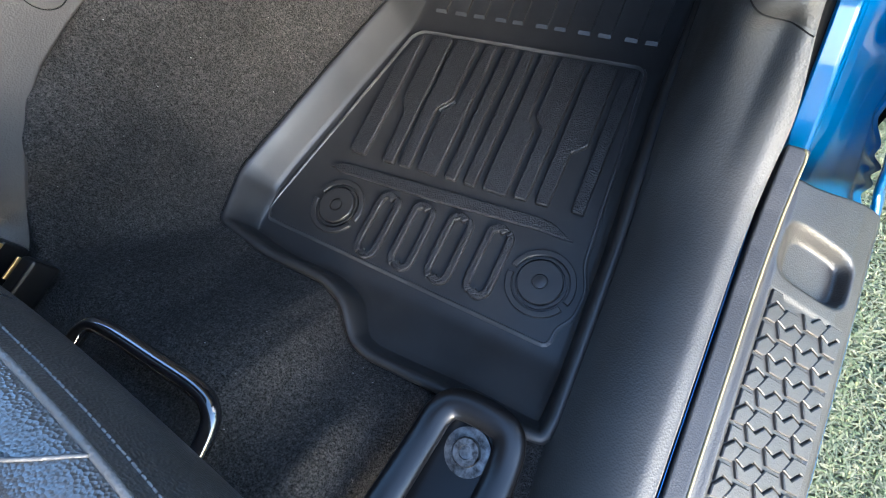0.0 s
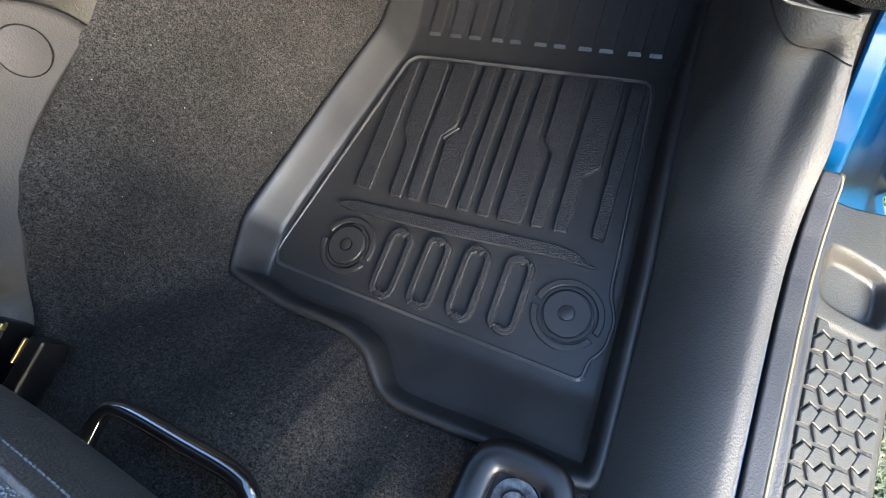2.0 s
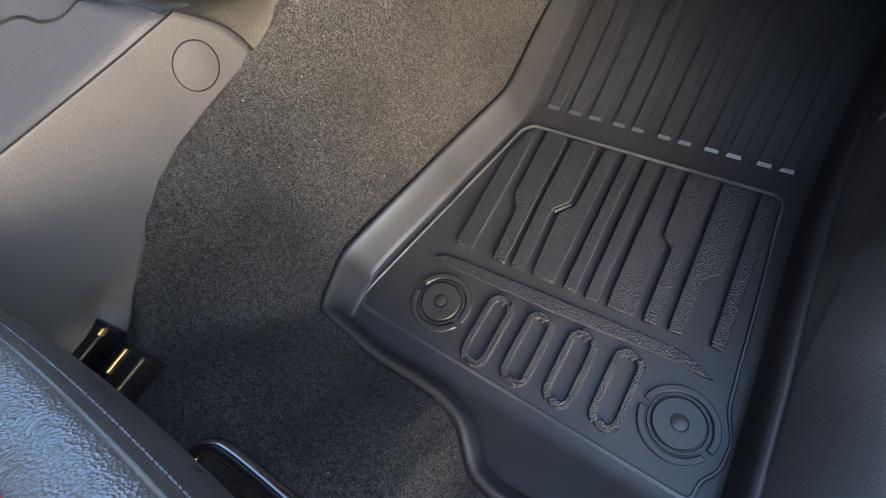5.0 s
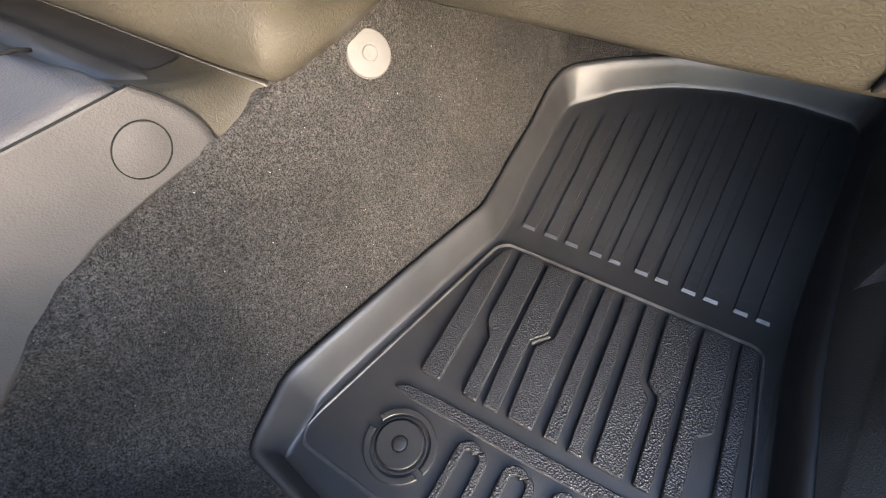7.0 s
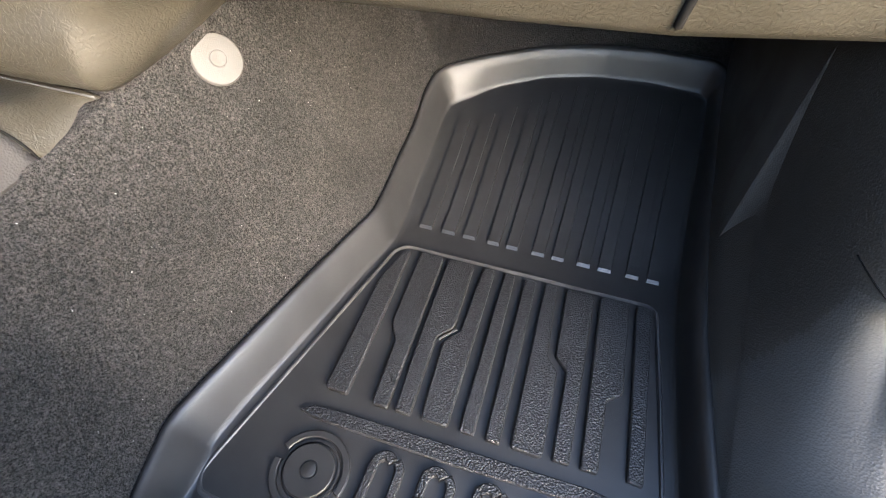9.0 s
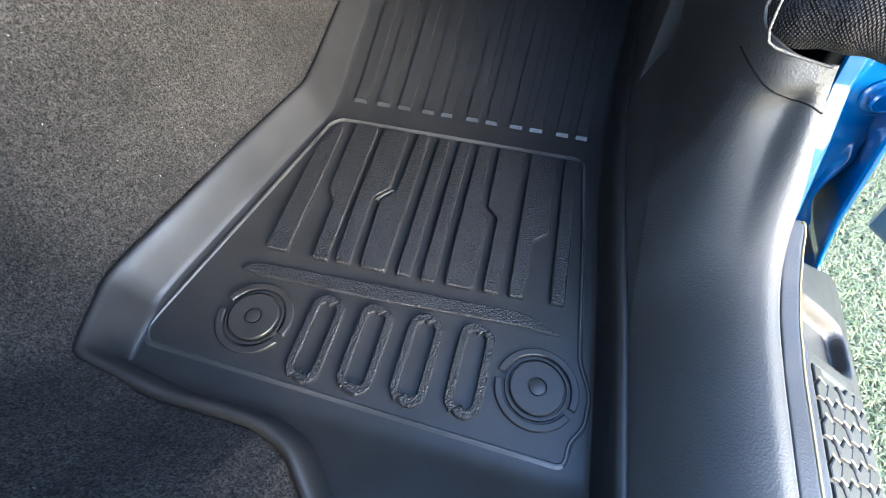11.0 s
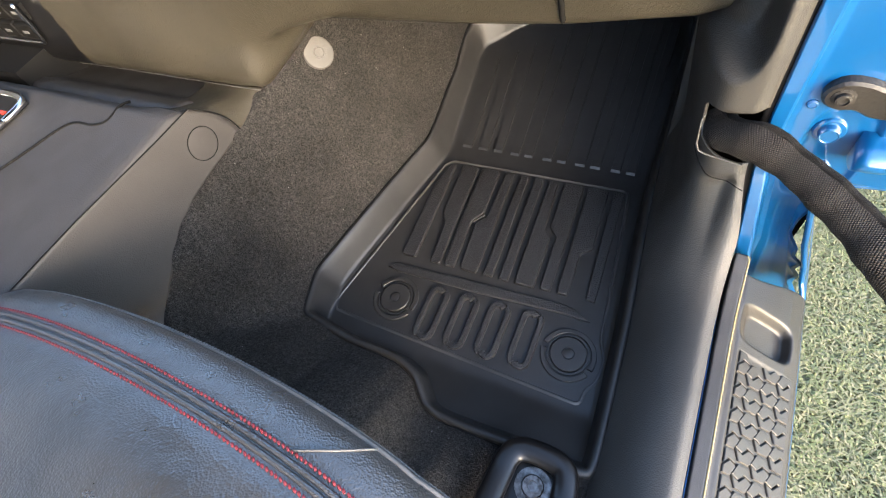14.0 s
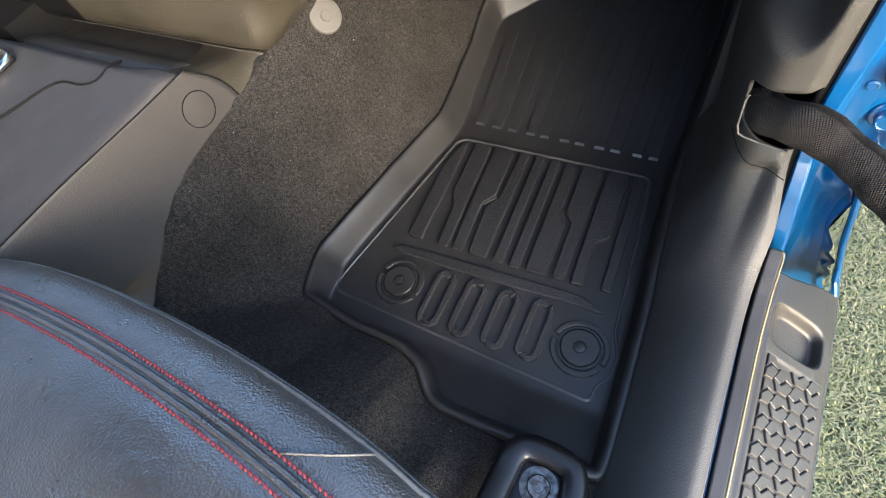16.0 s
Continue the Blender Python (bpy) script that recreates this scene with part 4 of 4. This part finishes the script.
dash_panel.data.materials.append(GLOSSBLACK)
for f in dash_panel.data.polygons:
    f.material_index = int(f.center.x < -0.790 - 0.35 * max(0.0, f.center.z - 0.36))


def on_dash(x, h, out=0.0006):
    k = int(np.argmin(abs(EDGE[:, 0] - x)))
    best = min((abs(dash_fn(k / 199, v)[2] - EDGE[k, 2] - h) + (1 if v < 0.345 else 0), v) for v in np.linspace(0, 1, 400))
    p = dash_fn(k / 199, best[1])
    return (x, p[1] - out, p[2])


keep(part("glovebox_gap", tube([on_dash(-0.074 + 0.10 * h, h) for h in np.linspace(0.0, 0.2, 34)], 0.0030, 8), DARK), dash)
keep(part("lower_seam", tube([(x, y - 0.003, z - 0.0005) for x, y, z in EDGE[::2] if x < -0.468], 0.0010, 6), CLIP), dash)
keep(solid(part("cavity_panel", sheet(lambda u, v: (-1.1 + 0.56 * u, *lerp_line([(0.046, 0.300), (0.060, 0.306), (0.078, 0.300), (0.100, 0.282), (0.140, 0.270), (0.200, 0.262)], v)), 20, 24), SCUFF), 0.003), dash)

switches = empty("switch_panel", (-0.90, 0.11, 0.36), "black switch bank with white print in a chrome frame", "switch panel")
for zz, xs in ((0.362, (-0.945, -0.893)), (0.391, (-0.935, -0.883))):
    for x in xs:
        py = on_dash(x, zz - 0.283)[1]
        sw = keep(part("switch", box((x - 0.024, py - 0.006, zz - 0.0125), (x + 0.024, py + 0.01, zz + 0.0125), 0.003), DARK), switches)
        part("print_bar", box((x - 0.007, py - 0.0070, zz - 0.0022), (x + 0.008, py - 0.006, zz + 0.0022)), WHITE, sw)
py = on_dash(-0.9, 0.07)[1] - 0.004
keep(part("frame", tube(smooth_line([(-1.05, py, 0.344), (-0.885, py, 0.344), (-0.868, py, 0.347), (-0.862, py, 0.355), (-0.850, py, 0.41)], 40), 0.003, 8), CHROME), switches)

# ---- seat ----
SEAT = smooth_line([(-0.340, 0.215), (-0.285, 0.222), (-0.250, 0.236), (-0.229, 0.252), (-0.2185, 0.272), (-0.2135, 0.300), (-0.2120, 0.325), (-0.2128, 0.3440), (-0.2215, 0.3560), (-0.2340, 0.3642), (-0.2440, 0.3672), (-0.2515, 0.3690), (-0.2590, 0.3712), (-0.2720, 0.3770), (-0.32, 0.386), (-0.45, 0.385), (-0.72, 0.36)], 140)


def seat_fn(u, v):
    x = -0.515 + 0.535 * u
    t = abs((x + 0.2475) / 0.2675)
    off = 1 - (1 - min(1, t) ** 5) ** (1 / 5)
    y, z = lerp_line(SEAT, v)
    y2 = y + 0.015 * max(0, 1 - (t / 0.80) ** 2) * smoothstep(-0.46, -0.26, y) * smoothstep(0.25, 0.30, z) - 0.055 * off * smoothstep(-0.40, -0.20, y)
    z2 = z - 0.007 * smoothstep(-0.25, 0.02, x) * smoothstep(0.29, 0.33, z) - 0.07 * off * smoothstep(0.20, 0.36, z)
    if v > 0.62:
        w = smoothstep(-0.262, -0.32, y)
        z2 += (0.008 * wobble(x, y, 0, 14) + 0.0035 * wobble(x * 2.2, y, 1, 40)) * w
        z2 += 0.014 * w * (1 - t * t)
        fan = math.sin(x * 95 + 14 * y + 3 * wobble(x, y, 2, 9)) * math.exp(-((y + 0.315) / 0.035) ** 2)
        z2 += 0.0034 * fan * smoothstep(-0.30, -0.12, x) * w
    return x, y2, z2


seat = thing("passenger_seat", sheet(seat_fn, 110, 200), LEATHER, "black leather front seat cushion with red and white stitching", "car seat")


def seat_line(y_at, z_at, x0, x1, n):
    k = int(np.argmin((SEAT[:, 0] - y_at) ** 2 + (SEAT[:, 1] - z_at) ** 2))
    seg = np.r_[0, np.cumsum(np.linalg.norm(np.diff(SEAT, axis=0), axis=1))]
    return np.array([seat_fn((x + 0.515) / 0.535, seg[k] / seg[-1]) for x in np.linspace(x0, x1, n)])


def stitches(line, half, thick, fill=0.78, slant=0.0):
    vs, fs = [], []
    for i in range(len(line) - 1):
        a, b = line[i], line[i] + (line[i + 1] - line[i]) * (fill + 0.10 * math.sin(i * 2.3))
        d = (b - a) / np.linalg.norm(b - a)
        s = np.cross(d, (0, 0.3, 1))
        s /= np.linalg.norm(s)
        up = np.cross(s, d)
        a, b = a - s * slant, b + s * slant
        k = len(vs)
        for p, sc in ((a, 0.35), ((a + b) / 2, 1.0), (b, 0.35)):
            for e, h in ((-1, 0), (-0.5, 1), (0.5, 1), (1, 0)):
                vs.append(p + s * half * e * (0.6 + 0.4 * sc) + up * thick * h * sc)
        fs += [(k + r * 4 + j, k + r * 4 + j + 1, k + (r + 1) * 4 + j + 1, k + (r + 1) * 4 + j) for r in (0, 1) for j in range(3)]
    return mesh_of(vs, fs)


low = seat_line(-0.2128, 0.3440, -0.505, 0.014, 200)
part("piping", tube(low, [0.0009 + 0.0010 * smoothstep(-0.40, -0.06, p[0]) for p in low], 10), WELT, seat, "worn grey piping along the front seam")
tagged(part("white_stitching", stitches(seat_line(-0.2120, 0.3350, -0.505, 0.014, 150) + np.array((0, 0.0004, 0.0)), 0.0006, 0.0006), THREAD, seat, "white thread stitches"), kind="stuff")
for yy, zz, rr, mat in ((-0.2466, 0.3678, 0.0016, DARK), (-0.2492, 0.3684, 0.0021, LEATHER), (-0.2515, 0.3690, 0.0013, DARK), (-0.2540, 0.3697, 0.0021, LEATHER)):
    part("seam_groove" if mat is DARK else "seam_welt", tube(seat_line(yy, zz, -0.505, 0.0, 200), rr, 8), mat, seat)
for yy, zz in ((-0.2440, 0.3672), (-0.2582, 0.3709)):
    tagged(part("red_stitching", stitches(seat_line(yy, zz, -0.505, 0.0, 132) + np.array((0, 0, 0.0006)), 0.0011, 0.0011, 0.84, 0.0005), RED, seat, "red thread stitches"), kind="stuff")


def seat_share(y_at, z_at):
    k = int(np.argmin((SEAT[:, 0] - y_at) ** 2 + (SEAT[:, 1] - z_at) ** 2))
    seg = np.r_[0, np.cumsum(np.linalg.norm(np.diff(SEAT, axis=0), axis=1))]
    return seg[k] / seg[-1]


va, vb = seat_share(-0.2128, 0.3440), seat_share(-0.2440, 0.3672)
side_seam = [np.array(seat_fn((x + 0.515) / 0.535, va + (vb - va) * s)) + np.array((0, 0.0002, 0.0003)) for s, x in zip(np.linspace(0, 1, 14), np.linspace(-0.063, -0.108, 14) + 0.006 * np.sin(np.linspace(0, 3.14, 14)))]
part("side_seam", tube(side_seam, 0.0009, 8), WELT, seat)

# seat base parts
bar = smooth_line([(-0.315, -0.30, 0.180), (-0.315, -0.245, 0.182), (-0.306, -0.226, 0.184), (-0.285, -0.2205, 0.184), (-0.22, -0.2205, 0.181), (-0.175, -0.2215, 0.178), (-0.156, -0.228, 0.176), (-0.148, -0.246, 0.174), (-0.147, -0.30, 0.172)], 70)
part("adjuster_bar", tube(bar, 0.0076, 20), BARBLACK, seat)
part("base_shell", box((-0.44, -0.62, 0.10), (0.0, -0.30, 0.20), 0.01), DARK, seat)
for x in (-0.485, -0.425):
    part("rail", box((x - 0.010, -0.60, 0.160), (x + 0.010, -0.206, 0.188), 0.003), GLOSSBLACK, seat)
part("latch", box((-0.507, -0.236, 0.186), (-0.497, -0.214, 0.196), 0.002), BRASS, seat)
part("latch", box((-0.438, -0.234, 0.186), (-0.435, -0.210, 0.190), 0.001), BRASS, seat)
part("latch", box((-0.472, -0.215, 0.188), (-0.469, -0.208, 0.194), 0.001), BRASS, seat)

foot = empty("seat_bracket", (0.012, -0.18, 0.03), "glossy black steel seat bracket bolted to the floor", "seat bracket")
loop = smooth_line([(-0.030, -0.30, 0.125), (-0.026, -0.235, 0.098), (-0.024, -0.185, 0.078), (-0.021, -0.158, 0.071), (-0.008, -0.145, 0.069), (0.026, -0.144, 0.069), (0.042, -0.153, 0.070), (0.047, -0.180, 0.074), (0.046, -0.23, 0.092), (0.044, -0.30, 0.120)], 80)
keep(part("bracket_lip", tube(loop, 0.0140, 18, 0.62), GLOSSBLACK), foot)
keep(solid(part("bracket_plate", sheet(lambda u, v: (-0.026 + 0.072 * u, -0.30 + 0.155 * v, 0.058 + 0.05 * (1 - v) ** 2), 10, 20), GLOSSBLACK), 0.004), foot)
keep(part("washer", disc(0.016, 0.003, (0.013, -0.178, 0.061), profile=[(0.021, 0), (0.0205, 0.003), (0.008, 0.0035), (0.0, 0.0035)]), STEEL), foot)
keep(part("bolt_head", disc(0.010, 0.007, (0.013, -0.178, 0.064), profile=[(0.0125, 0), (0.0125, 0.006), (0.0113, 0.0075), (0.006, 0.0078), (0.0055, 0.0055), (0.0, 0.0055)], n=12), STEEL), foot)

# ---- lawn ----
thing("lawn", sheet(lambda u, v: (-60 + 120 * u, -60 + 120 * v, -0.56 + 0.02 * wobble(u * 120, v * 120, 0, 0.7)), 60, 60), LAWN, "pale dry green lawn beside the car", "lawn", kind="structure")


def blades(count):
    rng = np.random.default_rng(4)
    x, y = rng.uniform(0.25, 1.7, count), rng.uniform(-0.6, 2.2, count)
    near = (x < 0.95 + 0.25 * y) | (rng.random(count) > 0.6)
    x, y = x[near], y[near]
    n = len(x)
    a, l, w, lean = rng.uniform(0, 6.283, n), rng.uniform(0.010, 0.032, n), rng.uniform(0.0008, 0.0018, n), rng.uniform(0.5, 1.9, n)
    zero = np.zeros(n)
    d, s = np.c_[np.cos(a), np.sin(a), zero], np.c_[-np.sin(a), np.cos(a), zero] * w[:, None]
    b = np.c_[x, y, zero - 0.562]
    up = np.c_[zero, zero, l]
    m = b + d * (l * 0.4 * lean)[:, None] + up * 0.5
    t = b + d * (l * lean)[:, None] + up * (0.5 * (1.35 - 0.4 * lean))[:, None]
    vs = np.stack([b - s, b + s, m + s, m - s, t], axis=1).reshape(-1, 3)
    k = np.arange(n)[:, None] * 5
    fs = [tuple(f) for f in (k + np.array([0, 1, 2, 3])).tolist()] + [tuple(f) for f in (k + np.array([3, 2, 4])).tolist()]
    me = bpy.data.meshes.new("mesh")
    me.from_pydata(vs.tolist(), [], fs)
    return me


thing("grass", blades(230000), BLADE, "short pale green and straw grass blades", "grass", kind="stuff")

# ---- plain added shell that closes the cabin, mostly unseen, to block sky light ----
shell = empty("cabin_shell", (-0.6, -0.4, 0.0), "plain dark shell added round the footwell to block light, mostly unseen", "car shell", kind="structure")
# partial roof first; roof and wall extents are set to limit sky and reflections
for lo, hi in (((-1.45, -1.05, 1.12), (-0.12, 0.34, 1.16)), ((-1.45, -1.05, -0.25), (-1.40, 0.76, 0.85)), ((-1.45, 0.72, -0.25), (0.12, 0.76, 0.62)), ((-1.45, -1.05, -0.25), (0.14, 0.76, -0.20)),
               ((-1.45, -1.05, -0.25), (0.10, -1.00, 0.85)), ((-1.40, 0.05, 0.0), (-0.9, 0.7, 0.33))):
    keep(part("wall", box(lo, hi), DARK if hi[0] == -0.9 else SHELL), shell)
